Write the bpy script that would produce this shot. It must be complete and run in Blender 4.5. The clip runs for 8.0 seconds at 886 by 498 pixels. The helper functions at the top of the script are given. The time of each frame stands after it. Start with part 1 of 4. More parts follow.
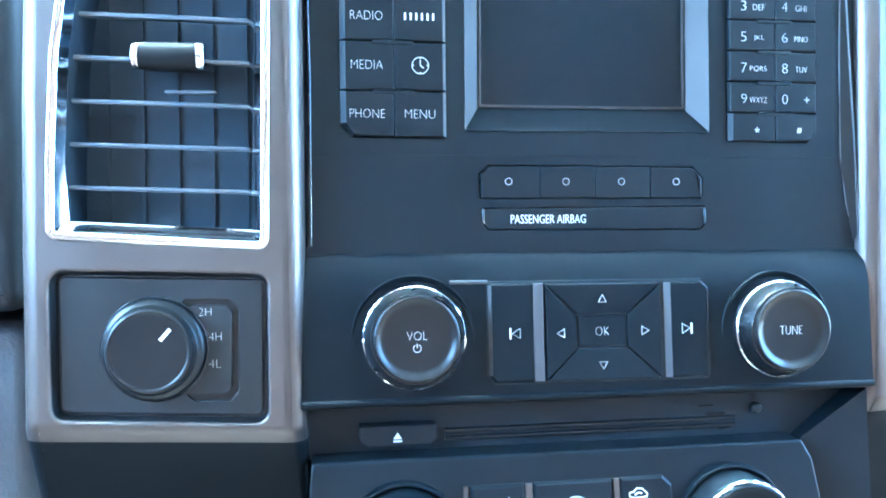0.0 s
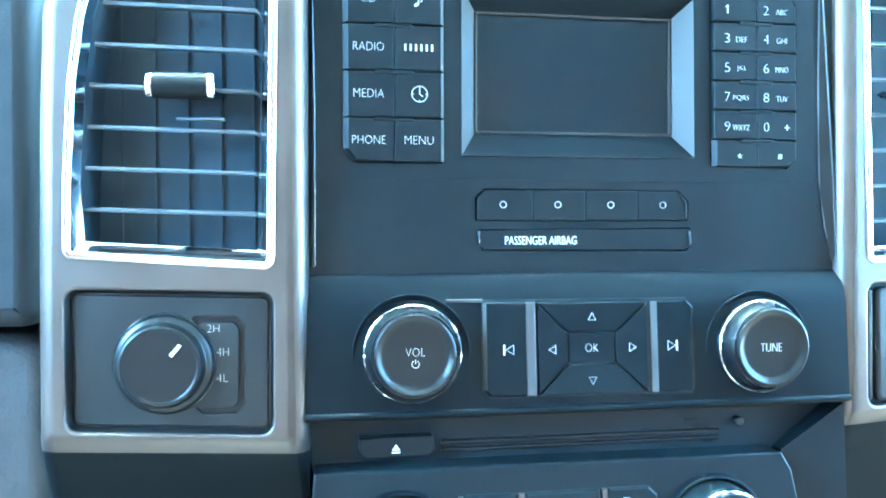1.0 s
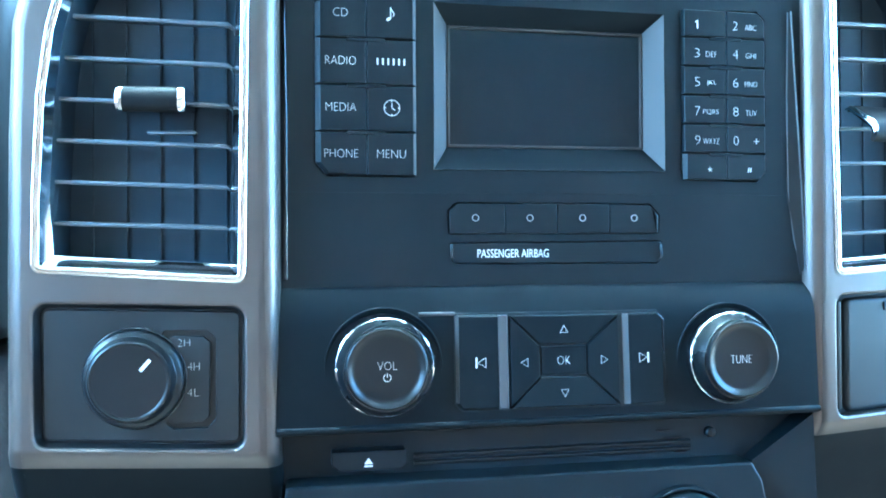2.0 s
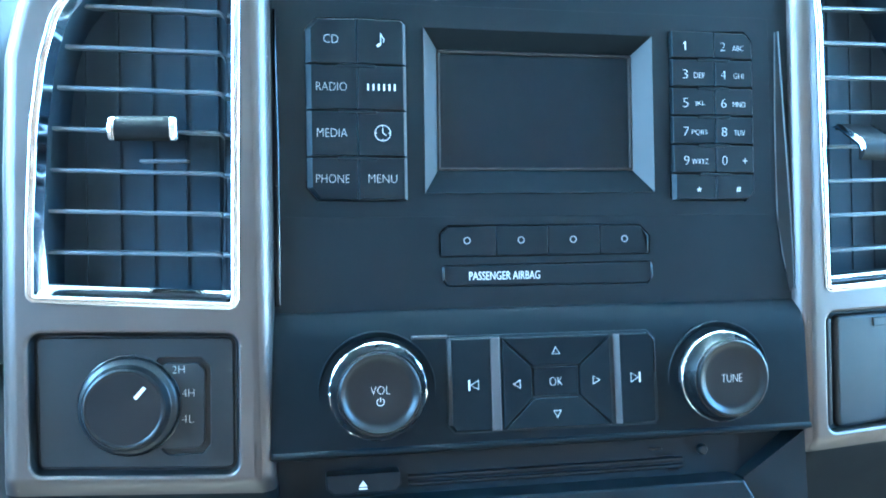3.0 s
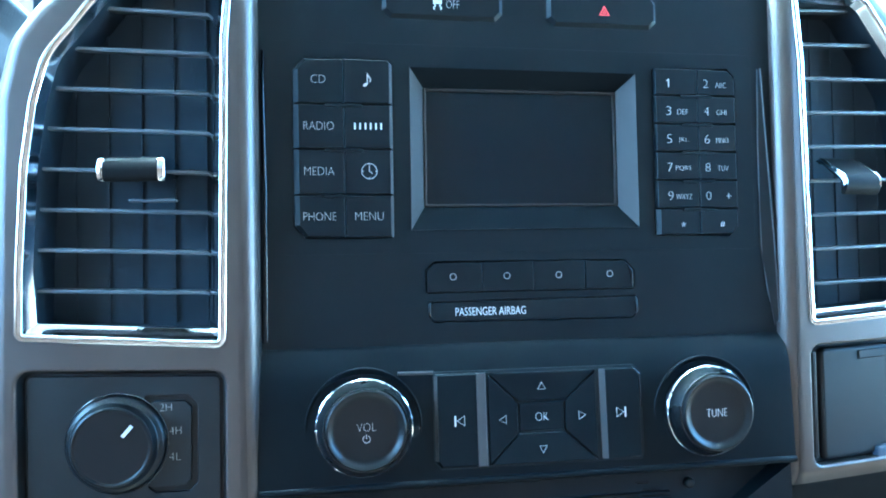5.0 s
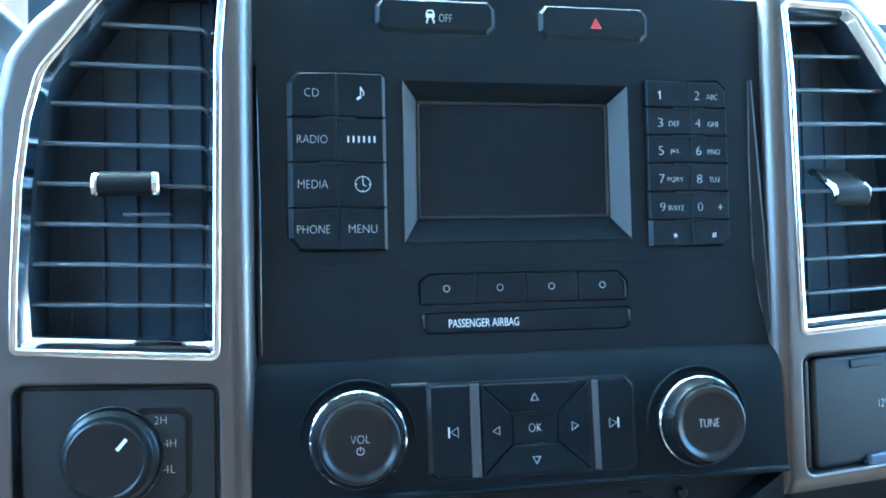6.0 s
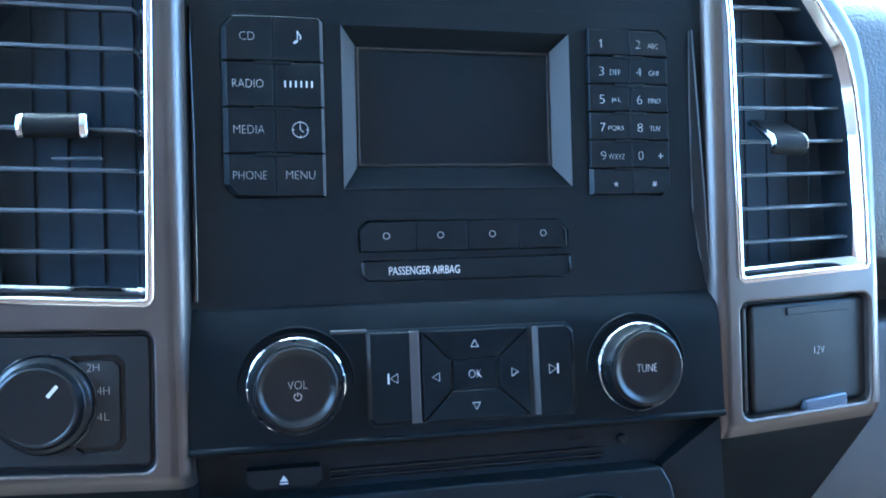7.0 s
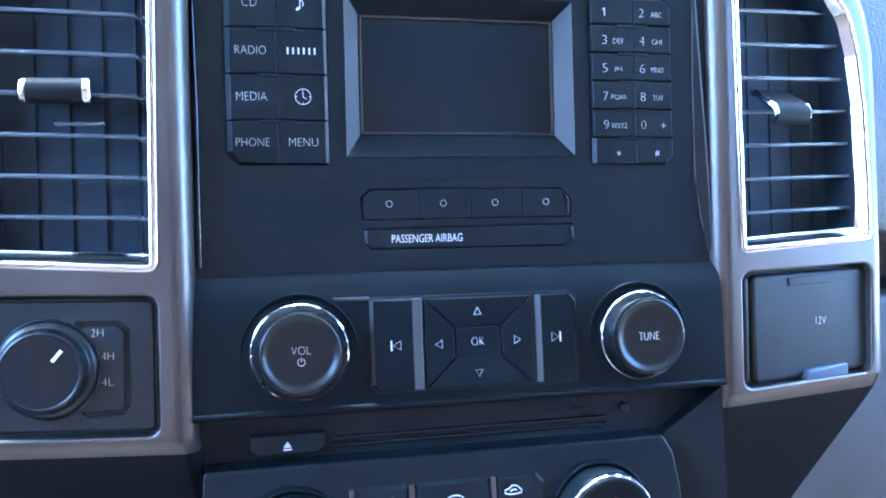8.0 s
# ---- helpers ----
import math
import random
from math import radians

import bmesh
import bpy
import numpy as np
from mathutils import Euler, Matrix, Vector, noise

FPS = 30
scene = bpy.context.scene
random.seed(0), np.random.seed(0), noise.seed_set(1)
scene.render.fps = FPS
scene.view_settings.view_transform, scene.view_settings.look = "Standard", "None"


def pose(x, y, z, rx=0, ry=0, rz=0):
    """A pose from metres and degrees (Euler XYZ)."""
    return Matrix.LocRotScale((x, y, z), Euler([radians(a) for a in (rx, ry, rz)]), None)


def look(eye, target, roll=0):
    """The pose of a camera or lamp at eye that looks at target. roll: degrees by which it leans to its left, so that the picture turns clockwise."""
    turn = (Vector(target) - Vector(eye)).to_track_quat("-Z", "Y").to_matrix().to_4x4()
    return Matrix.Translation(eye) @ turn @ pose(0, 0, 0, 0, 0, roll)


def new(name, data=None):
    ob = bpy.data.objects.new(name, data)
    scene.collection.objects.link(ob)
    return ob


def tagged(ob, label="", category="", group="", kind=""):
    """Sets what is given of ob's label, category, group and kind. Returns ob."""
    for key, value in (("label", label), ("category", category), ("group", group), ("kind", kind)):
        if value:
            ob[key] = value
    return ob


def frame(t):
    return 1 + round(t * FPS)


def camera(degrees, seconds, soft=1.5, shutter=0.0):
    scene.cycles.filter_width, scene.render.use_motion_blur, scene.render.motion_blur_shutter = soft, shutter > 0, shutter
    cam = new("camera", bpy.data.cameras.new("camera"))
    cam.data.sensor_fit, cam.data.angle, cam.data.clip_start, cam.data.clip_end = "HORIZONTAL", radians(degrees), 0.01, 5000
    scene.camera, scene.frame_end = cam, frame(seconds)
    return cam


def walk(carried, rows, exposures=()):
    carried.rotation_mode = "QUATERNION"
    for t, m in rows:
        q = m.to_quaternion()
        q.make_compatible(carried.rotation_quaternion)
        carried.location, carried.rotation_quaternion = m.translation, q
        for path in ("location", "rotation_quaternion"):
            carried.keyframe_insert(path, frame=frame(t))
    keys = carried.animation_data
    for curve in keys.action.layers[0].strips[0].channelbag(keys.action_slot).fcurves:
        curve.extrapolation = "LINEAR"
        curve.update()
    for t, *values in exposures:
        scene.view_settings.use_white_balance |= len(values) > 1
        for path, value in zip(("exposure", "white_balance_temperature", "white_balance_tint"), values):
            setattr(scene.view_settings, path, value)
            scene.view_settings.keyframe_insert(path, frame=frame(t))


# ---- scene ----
cam = camera(60.0, 8.0, soft=1.85)
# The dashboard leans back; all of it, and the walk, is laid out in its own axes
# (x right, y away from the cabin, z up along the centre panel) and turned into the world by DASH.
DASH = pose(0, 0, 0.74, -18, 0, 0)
PATH = [
    (0.0, -0.11650, -0.33512, -0.08936, -8.436, -0.658, -0.593),
    (0.3, -0.11420, -0.33567, -0.08919, -8.797, -1.924, -1.008),
    (0.5, -0.11358, -0.33768, -0.08841, -9.312, -1.186, -1.084),
    (1.0, -0.12031, -0.35101, -0.08277, -8.876, -0.218, -0.298),
    (1.3, -0.11670, -0.35360, -0.08124, -9.804, 0.212, -0.665),
    (1.5, -0.11464, -0.35381, -0.08112, -9.596, 0.285, -0.857),
    (2.0, -0.11443, -0.35297, -0.07986, -9.950, 0.287, -0.380),
    (2.2, -0.11293, -0.35428, -0.07175, -10.493, 0.257, -0.014),
    (3.3, -0.11118, -0.35742, -0.06999, -10.094, 0.547, -1.287),
    (3.5, -0.10990, -0.35789, -0.07017, -10.458, 0.727, -1.171),
    (4.0, -0.11405, -0.35789, -0.06609, -10.168, 1.346, -0.116),
    (4.2, -0.11250, -0.35839, -0.06167, -10.410, 0.694, -0.175),
    (4.5, -0.10845, -0.35892, -0.05737, -10.323, 1.666, -0.362),
    (5.0, -0.10579, -0.36139, -0.06011, -10.077, 1.561, -1.100),
    (5.2, -0.10403, -0.36357, -0.05873, -10.033, 1.590, -1.297),
    (6.3, -0.10418, -0.36382, -0.05595, -10.555, 1.847, -1.075),
    (6.5, -0.10035, -0.36256, -0.06021, -11.014, 1.554, -0.813),
    (6.8, -0.09210, -0.36363, -0.06915, -11.951, 1.332, -1.256),
    (7.0, -0.08976, -0.36491, -0.07226, -12.433, 0.289, -1.509),
    (7.2, -0.09020, -0.36492, -0.07262, -12.830, 0.421, -1.379),
    (7.5, -0.09113, -0.36497, -0.07307, -12.492, 0.306, -1.223),
    (7.8, -0.09130, -0.36502, -0.07749, -13.000, 0.273, -1.339),
    (8.0, -0.09133, -0.36500, -0.08234, -12.400, -0.532, -1.496),
]
EXPOSE = [(0.0, 7.8, 4000, -20), (0.3, 7.66, 4015, -14), (0.5, 7.86, 4000, -15), (1.0, 8.13, 3880, -33), (1.5, 7.65, 3850, -28), (2.2, 7.35, 3800, -28), (3.5, 7.37, 3800, -28), (4.0, 7.27, 3800, -28), (4.5, 6.9, 3830, -28), (5.0, 6.6, 3850, -26), (6.5, 6.42, 3950, -23), (7.0, 6.3, 4010, -15), (7.5, 6.65, 4000, -4), (8.0, 6.82, 3990, -5)]
walk(cam, [(t, DASH @ pose(x, y, z, 0, 0, yaw) @ pose(0, 0, 0, 90 + pitch, 0, 0) @ pose(0, 0, 0, 0, 0, roll)) for t, x, y, z, yaw, pitch, roll in PATH], EXPOSE)

# ---- world, sun ----
SUN_ELEV, SUN_TURN = 60.0, -20.0
world = bpy.data.worlds.new("sky")
scene.world = world
world.use_nodes = True
wn = world.node_tree.nodes
sky = wn.new("ShaderNodeTexSky")
sky.sky_type = "NISHITA"
sky.sun_disc = False
sky.sun_elevation = radians(SUN_ELEV)
sky.sun_rotation = radians(SUN_TURN)
sky.air_density, sky.dust_density = 0.5, 8.0
wn["Background"].inputs["Strength"].default_value = 0.12
world.node_tree.links.new(sky.outputs["Color"], wn["Background"].inputs["Color"])
sun = new("sun", bpy.data.lights.new("sun", "SUN"))
sun.data.energy, sun.data.angle, sun.data.color = 2.4, radians(0.5), (1.0, 0.95, 0.87)
away = Vector((math.sin(radians(SUN_TURN)) * math.cos(radians(SUN_ELEV)), math.cos(radians(SUN_TURN)) * math.cos(radians(SUN_ELEV)), math.sin(radians(SUN_ELEV))))
sun.matrix_basis = look(away * 10, (0, 0, 0))


# ---- materials ----
def material(name, colour, rough, metal=0.0, grain=0.0, size=0.6, mottle=0.12, rough_var=0.08, dust=0.0, coat=0.0, spec=0.5, relief=0.0002):
    """A procedural surface: mottled colour, uneven gloss, fine relief (grain of the given size in mm) and a little dust."""
    m = bpy.data.materials.new(name)
    m.use_nodes = True
    n, link = m.node_tree.nodes, m.node_tree.links.new
    b = n["Principled BSDF"]
    tc = n.new("ShaderNodeTexCoord")
    wide = n.new("ShaderNodeTexNoise")
    wide.inputs["Scale"].default_value, wide.inputs["Detail"].default_value = 38.0, 5.0
    fine = n.new("ShaderNodeTexNoise")
    fine.inputs["Scale"].default_value, fine.inputs["Detail"].default_value = 1000.0 / size, 2.0
    for t in (wide, fine):
        link(tc.outputs["Object"], t.inputs["Vector"])
    ramp = n.new("ShaderNodeMapRange")
    ramp.inputs[1].default_value, ramp.inputs[2].default_value = 0.3, 0.7
    ramp.inputs[3].default_value, ramp.inputs[4].default_value = 1.0 - mottle, 1.0 + mottle
    link(wide.outputs["Fac"], ramp.inputs[0])
    mul = n.new("ShaderNodeMix")
    mul.data_type, mul.blend_type = "RGBA", "MULTIPLY"
    mul.inputs[0].default_value = 1.0
    mul.inputs[6].default_value = (*colour, 1)
    link(ramp.outputs[0], mul.inputs[7])
    out = mul.outputs[2]
    if dust:
        speck = n.new("ShaderNodeTexNoise")
        speck.inputs["Scale"].default_value, speck.inputs["Detail"].default_value = 1500.0, 3.0
        link(tc.outputs["Object"], speck.inputs["Vector"])
        pick = n.new("ShaderNodeMapRange")
        pick.inputs[1].default_value, pick.inputs[2].default_value = 0.66, 0.8
        pick.inputs[3].default_value, pick.inputs[4].default_value = 0.0, dust
        link(speck.outputs["Fac"], pick.inputs[0])
        mix = n.new("ShaderNodeMix")
        mix.data_type = "RGBA"
        link(pick.outputs[0], mix.inputs[0])
        link(out, mix.inputs[6])
        mix.inputs[7].default_value = (0.35, 0.33, 0.3, 1)
        out = mix.outputs[2]
    link(out, b.inputs["Base Color"])
    gloss = n.new("ShaderNodeMapRange")
    gloss.inputs[1].default_value, gloss.inputs[2].default_value = 0.3, 0.7
    gloss.inputs[3].default_value, gloss.inputs[4].default_value = max(rough - rough_var, 0.02), rough + rough_var
    link(wide.outputs["Fac"], gloss.inputs[0])
    link(gloss.outputs[0], b.inputs["Roughness"])
    b.inputs["Metallic"].default_value = metal
    b.inputs["Specular IOR Level"].default_value = spec
    b.inputs["Coat Weight"].default_value = coat
    b.inputs["Coat Roughness"].default_value = 0.12
    if grain:
        bump = n.new("ShaderNodeBump")
        bump.inputs["Strength"].default_value, bump.inputs["Distance"].default_value = grain, relief
        link(fine.outputs["Fac"], bump.inputs["Height"])
        link(bump.outputs["Normal"], b.inputs["Normal"])
    return m


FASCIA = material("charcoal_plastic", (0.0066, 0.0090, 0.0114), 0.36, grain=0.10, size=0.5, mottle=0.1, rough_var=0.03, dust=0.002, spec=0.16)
PLATE = material("graphite_plastic", (0.0066, 0.0088, 0.0110), 0.33, grain=0.08, size=0.4, rough_var=0.03, dust=0.002, spec=0.32)
# The fascia's charcoal, darkened and dulled to paint shade on upturned faces.
PANEL = material("dimmed_charcoal_plastic", (0.0054, 0.0072, 0.0092), 0.42, grain=0.10, size=0.5, mottle=0.1, rough_var=0.03, dust=0.002, spec=0.08)
KEY = material("key_rubber", (0.0066, 0.0086, 0.0108), 0.37, grain=0.06, size=0.3, mottle=0.1, rough_var=0.03, dust=0.002, spec=0.15)
SILVER = material("satin_silver_paint", (0.091, 0.080, 0.074), 0.36, metal=0.7, grain=0.04, size=0.25, mottle=0.05, rough_var=0.03)
# Grey of the screen's frame; on bevels it paints in the windows' sheen.
BEVEL = material("satin_grey_and_sheen", (0.036, 0.032, 0.030), 0.52, metal=0.6, grain=0.03, size=0.25, mottle=0.05, rough_var=0.02)
CHROME = material("chrome", (0.78, 0.78, 0.80), 0.09, metal=1.0, mottle=0.03, rough_var=0.03)
WORN_CHROME = material("worn_chrome", (0.74, 0.74, 0.76), 0.16, metal=1.0, grain=0.6, size=3.2, mottle=0.1, rough_var=0.08)
GLOSS = material("gloss_black", (0.009, 0.010, 0.0125), 0.2, mottle=0.1, rough_var=0.03, coat=0.1, spec=0.3)
SOFT = material("soft_touch_black", (0.0060, 0.0066, 0.0078), 0.33, grain=0.12, size=0.4, mottle=0.05, rough_var=0.02, dust=0.003, spec=0.28)
GRIP = material("grip_rubber", (0.005, 0.0056, 0.0066), 0.28, grain=0.1, size=0.4, mottle=0.05, rough_var=0.02, spec=0.36)
TAB = material("tab_rubber", (0.0068, 0.0066, 0.0068), 0.6, grain=0.1, size=0.4, spec=0.08)
POCKET_GREY = material("dark_satin_plastic", (0.014, 0.015, 0.016), 0.42, grain=0.2, size=0.5, dust=0.02, spec=0.24)
SCREEN = material("screen_glass", (0.0072, 0.0098, 0.0128), 0.2, mottle=0.04, rough_var=0.01, spec=0.18)
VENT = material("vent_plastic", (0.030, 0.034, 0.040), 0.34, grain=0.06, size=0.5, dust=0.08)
DUCT = material("duct_black", (0.010, 0.0125, 0.0155), 0.6, spec=0.2)
WELL = material("vent_duct_plastic", (0.029, 0.037, 0.048), 0.6, grain=0.1, size=0.6, mottle=0.03, dust=0.01, spec=0.12)
DUCT_WALL = material("vent_wall_plastic", (0.020, 0.025, 0.032), 0.6, grain=0.1, size=0.6, dust=0.01, spec=0.1)
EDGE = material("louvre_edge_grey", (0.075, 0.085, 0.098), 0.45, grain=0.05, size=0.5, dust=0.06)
INK = material("white_legend", (0.61, 0.60, 0.60), 0.55, mottle=0.06)
RED = material("red_legend", (0.75, 0.06, 0.07), 0.5, mottle=0.06)
DULL_RED = material("dull_red_legend", (0.30, 0.04, 0.05), 0.5, mottle=0.06)
BLUE = material("blue_legend", (0.03, 0.15, 0.30), 0.5, mottle=0.06)
PAD = material("grained_dash_skin", (0.034, 0.037, 0.042), 0.50, grain=1.0, size=2.0, mottle=0.2, dust=0.05, relief=0.0005)
HOOD = material("dark_grained_hood", (0.014, 0.016, 0.020), 0.55, grain=0.6, size=1.4, mottle=0.15, dust=0.03, spec=0.25)
LOWER = material("grey_dash_plastic", (0.027, 0.0255, 0.0235), 0.48, grain=0.4, size=0.9, dust=0.05)
ACCENT = material("grey_accent_plastic", (0.034, 0.034, 0.037), 0.42, grain=0.1, size=0.6, mottle=0.06)
SATIN_BLUE = material("blue_grey_plastic", (0.05, 0.065, 0.10), 0.4, grain=0.2, size=0.6)
REAR = material("tan_seat_cloth", (0.125, 0.080, 0.056), 0.9, grain=0.4, size=2.0)
LINER = material("headliner_fabric", (0.30, 0.30, 0.32), 0.9, grain=0.3, size=2.0)
TRIM = material("cabin_trim", (0.20, 0.135, 0.095), 0.8, grain=0.3, size=2.0)
CARPET = material("carpet", (0.042, 0.032, 0.026), 0.95, grain=0.5, size=2.0)
GROUND = material("concrete_yard", (0.32, 0.31, 0.29), 0.9, grain=0.3, size=8.0)


# ---- builders; sizes in millimetres, x right, y away from the cabin, z up ----
def mesh_of(name, bm, mat, angle=32):
    bmesh.ops.remove_doubles(bm, verts=bm.verts, dist=0.01)
    bmesh.ops.recalc_face_normals(bm, faces=bm.faces)
    bmesh.ops.scale(bm, vec=(0.001,) * 3, verts=bm.verts)
    me = bpy.data.meshes.new(name)
    bm.to_mesh(me)
    bm.free()
    me.materials.append(mat)
    me.shade_smooth()
    me.set_sharp_from_angle(angle=radians(angle))
    return me


def part(name, bm, mat, parent, label="", angle=32):
    ob = new(name, mesh_of(name, bm, mat, angle))
    ob.parent = parent
    return tagged(ob, label)


def thing(name, label, category, at=None, group="", kind=""):
    ob = new(name)
    ob.empty_display_size = 0.02
    ob.matrix_basis = at if at is not None else DASH
    return tagged(ob, label, category, group, kind)


def rect(x0, z0, x1, z1):
    return [(x0, z0), (x1, z0), (x1, z1), (x0, z1)]


def area(pts):
    return sum(a[0] * b[1] - b[0] * a[1] for a, b in zip(pts, pts[1:] + pts[:1])) / 2


def ccw(pts):
    return pts if area(pts) > 0 else pts[::-1]


def fillet(pts, r, n=5):
    """The polygon with its corners rounded; r is one radius or one for each corner."""
    pts = [Vector(p) for p in pts]
    rs = r if isinstance(r, (list, tuple)) else [r] * len(pts)
    out = []
    for i, p in enumerate(pts):
        a, b = pts[i - 1] - p, pts[(i + 1) % len(pts)] - p
        if rs[i] <= 0:
            out.append((p.x, p.y))
            continue
        half = a.angle(b) / 2
        cut = min(rs[i] / math.tan(half), 0.49 * a.length, 0.49 * b.length)
        rad = cut * math.tan(half)
        mid = p + (a.normalized() + b.normalized()).normalized() * (rad / math.sin(half))
        s, e = p + a.normalized() * cut - mid, p + b.normalized() * cut - mid
        turn = s.angle_signed(e)
        for k in range(n + 1):
            v = Matrix.Rotation(-turn * k / n, 2) @ s + mid
            out.append((v.x, v.y))
    return out


def inset(pts, d):
    """The loop moved inwards by d (outwards: minus)."""
    pts = ccw(list(pts))
    out, n = [], len(pts)
    for i in range(n):
        p0, p1, p2 = (Vector(pts[(i + k) % n]) for k in (-1, 0, 1))
        e, f = p1 - p0, p2 - p1
        e = e.normalized() if e.length > 1e-6 else f.normalized()
        f = f.normalized() if f.length > 1e-6 else e
        na, nb = Vector((-e.y, e.x)), Vector((-f.y, f.x))
        m = na + nb
        m = m.normalized() if m.length > 1e-6 else na
        q = p1 + m * (d / max(m.dot(na), 0.35))
        out.append((q.x, q.y))
    return out


def loft(bm, loops, cap_first=False, cap_last=False, closed=True):
    rows = [[bm.verts.new(p) for p in lp] for lp in loops]
    for a, b in zip(rows, rows[1:]):
        n = len(a)
        for i in range(n if closed else n - 1):
            j = (i + 1) % n
            try:
                bm.faces.new((a[i], a[j], b[j], b[i]))
            except ValueError:
                pass
    if cap_first:
        bm.faces.new(rows[0])
    if cap_last:
        bm.faces.new(rows[-1])
    return rows


def flat(pts, y):
    return [(x, y, z) for x, z in pts]


def slab(bm, pts, front, back, r=0.6, seg=3):
    """A plate with the outline pts, its front edge rounded by r."""
    pts = ccw(list(pts))
    loops = [flat(pts, back)]
    for k in range(seg + 1):
        a = math.pi / 2 * k / seg
        loops.append(flat(inset(pts, r * (1 - math.cos(a))), front + r * (1 - math.sin(a))))
    loops.append(flat(inset(pts, r + 0.06), front))
    loft(bm, loops, cap_first=True, cap_last=True)
    return bm


def frustum(bm, base, top, yb, yf, r=0.25):
    """A keycap: from its base outline to its smaller front outline, with the front edge broken."""
    loft(bm, [flat(base, yb + 2.0), flat(base, yb), flat(top, yf + r), flat(inset(top, r), yf)], cap_first=True, cap_last=True)
    return bm


def sheet(bm, outer, holes, y, r=1.5, back=8.0, hr=0.6, hback=6.0, seg=4):
    """A front with holes: its outer edge and the holes' edges roll back."""
    edges = []
    outer = ccw(list(outer))
    for pts, rad, depth, sign in [(outer, r, back, 1)] + [(ccw(list(h)), hr, hback, -1) for h in holes]:
        loops = [flat(inset(pts, sign * (rad + 0.06)), y)]
        for k in range(seg + 1):
            a = math.pi / 2 * k / seg
            loops.append(flat(inset(pts, sign * rad * (1 - math.sin(a))), y + rad * (1 - math.cos(a))))
        loops.append(flat(pts, y + depth))
        rows = loft(bm, loops)
        first = rows[0]
        bm.edges.ensure_lookup_table()
        for i in range(len(first)):
            e = bm.edges.get((first[i], first[(i + 1) % len(first)]))
            edges.append(e)
    bmesh.ops.triangle_fill(bm, use_beauty=True, use_dissolve=False, edges=edges)
    return bm


def lathe(bm, profile, cx, cz, n=56, caps=True):
    """A turned body about the y axis: rows of (radius, y), closed at the ends, or a ring without caps."""
    loops = [[(cx + r * math.cos(2 * math.pi * k / n), y, cz + r * math.sin(2 * math.pi * k / n)) for k in range(n)] for r, y in profile]
    loft(bm, loops, cap_first=caps, cap_last=caps)
    return bm


def strip(bm, pts, w, y, thick=0.25, closed=False):
    """A flat line of width w along pts, printed on the surface at y."""
    n = len(pts)
    left, right = [], []
    for i in range(n):
        a = Vector(pts[i - 1] if i or closed else pts[i])
        b = Vector(pts[(i + 1) % n] if i < n - 1 or closed else pts[i])
        d = (b - a).normalized()
        p, s = Vector(pts[i]), Vector((-d.y, d.x)) * w / 2
        left.append(p + s)
        right.append(p - s)
    ring = [[(q.x, yy, q.y) for q in side] for side, yy in ((left, y + thick), (left, y), (right, y), (right, y + thick))]
    m = n if closed else n - 1
    vs = [[bm.verts.new(p) for p in line] for line in ring]
    for i in range(m):
        j = (i + 1) % n
        for k in range(4):
            a, b = vs[k], vs[(k + 1) % 4]
            bm.faces.new((a[i], a[j], b[j], b[i]))
    return bm


def arc(cx, cz, r, a0, a1, n=20):
    return [(cx + r * math.cos(radians(a0 + (a1 - a0) * k / n)), cz + r * math.sin(radians(a0 + (a1 - a0) * k / n))) for k in range(n + 1)]


def lettering(bm, text, cx, cz, w, h, y, thick=0.2, weight=-0.032):
    """A printed word of width w and height h, centred at cx, cz, on the surface at y."""
    cu = bpy.data.curves.new("word", "FONT")
    cu.body, cu.size, cu.resolution_u, cu.extrude, cu.offset = text, 1.0, 3, 0.05, weight
    ob = new("word", cu)
    bpy.context.view_layer.update()
    me = bpy.data.meshes.new_from_object(ob.evaluated_get(bpy.context.evaluated_depsgraph_get()))
    bpy.data.objects.remove(ob)
    bpy.data.curves.remove(cu)
    co = np.empty(len(me.vertices) * 3)
    me.vertices.foreach_get("co", co)
    co = co.reshape(-1, 3)
    lo, hi = co.min(0), co.max(0)
    sx = w / (hi[0] - lo[0]) if w else h / (hi[1] - lo[1])
    out = [((p[0] - (lo[0] + hi[0]) / 2) * sx + cx, y - thick * (p[2] > 0) + 0.05, (p[1] - (lo[1] + hi[1]) / 2) * h / (hi[1] - lo[1]) + cz) for p in co]
    vs = [bm.verts.new(p) for p in out]
    for f in me.polygons:
        try:
            bm.faces.new([vs[i] for i in f.vertices])
        except ValueError:
            pass
    bpy.data.meshes.remove(me)
    return bm


def bars(bm, cx, cz, w, h, n, y):
    """A word that is not spelled out: n short blocks in its place."""
    step = w / n
    for k in range(n):
        x = cx - w / 2 + step * (k + 0.5)
        slab(bm, rect(x - step * 0.14, cz - h / 2, x + step * 0.14, cz + h / 2), y - 0.2, y + 0.1, 0.05, 1)
    return bm


# ---- cabin shell and ground: plain walls that close the place ----
def box_object(name, lo, hi, mat, label, category="wall", bevel=0.0):
    bm = bmesh.new()
    bmesh.ops.create_cube(bm, size=1.0)
    for v in bm.verts:
        v.co = Vector([(a + b) / 2 + c * (b - a) for a, b, c in zip(lo, hi, v.co)])
    me = bpy.data.meshes.new(name)
    bm.to_mesh(me)
    bm.free()
    me.materials.append(mat)
    return tagged(new(name, me), label, category, kind="structure")


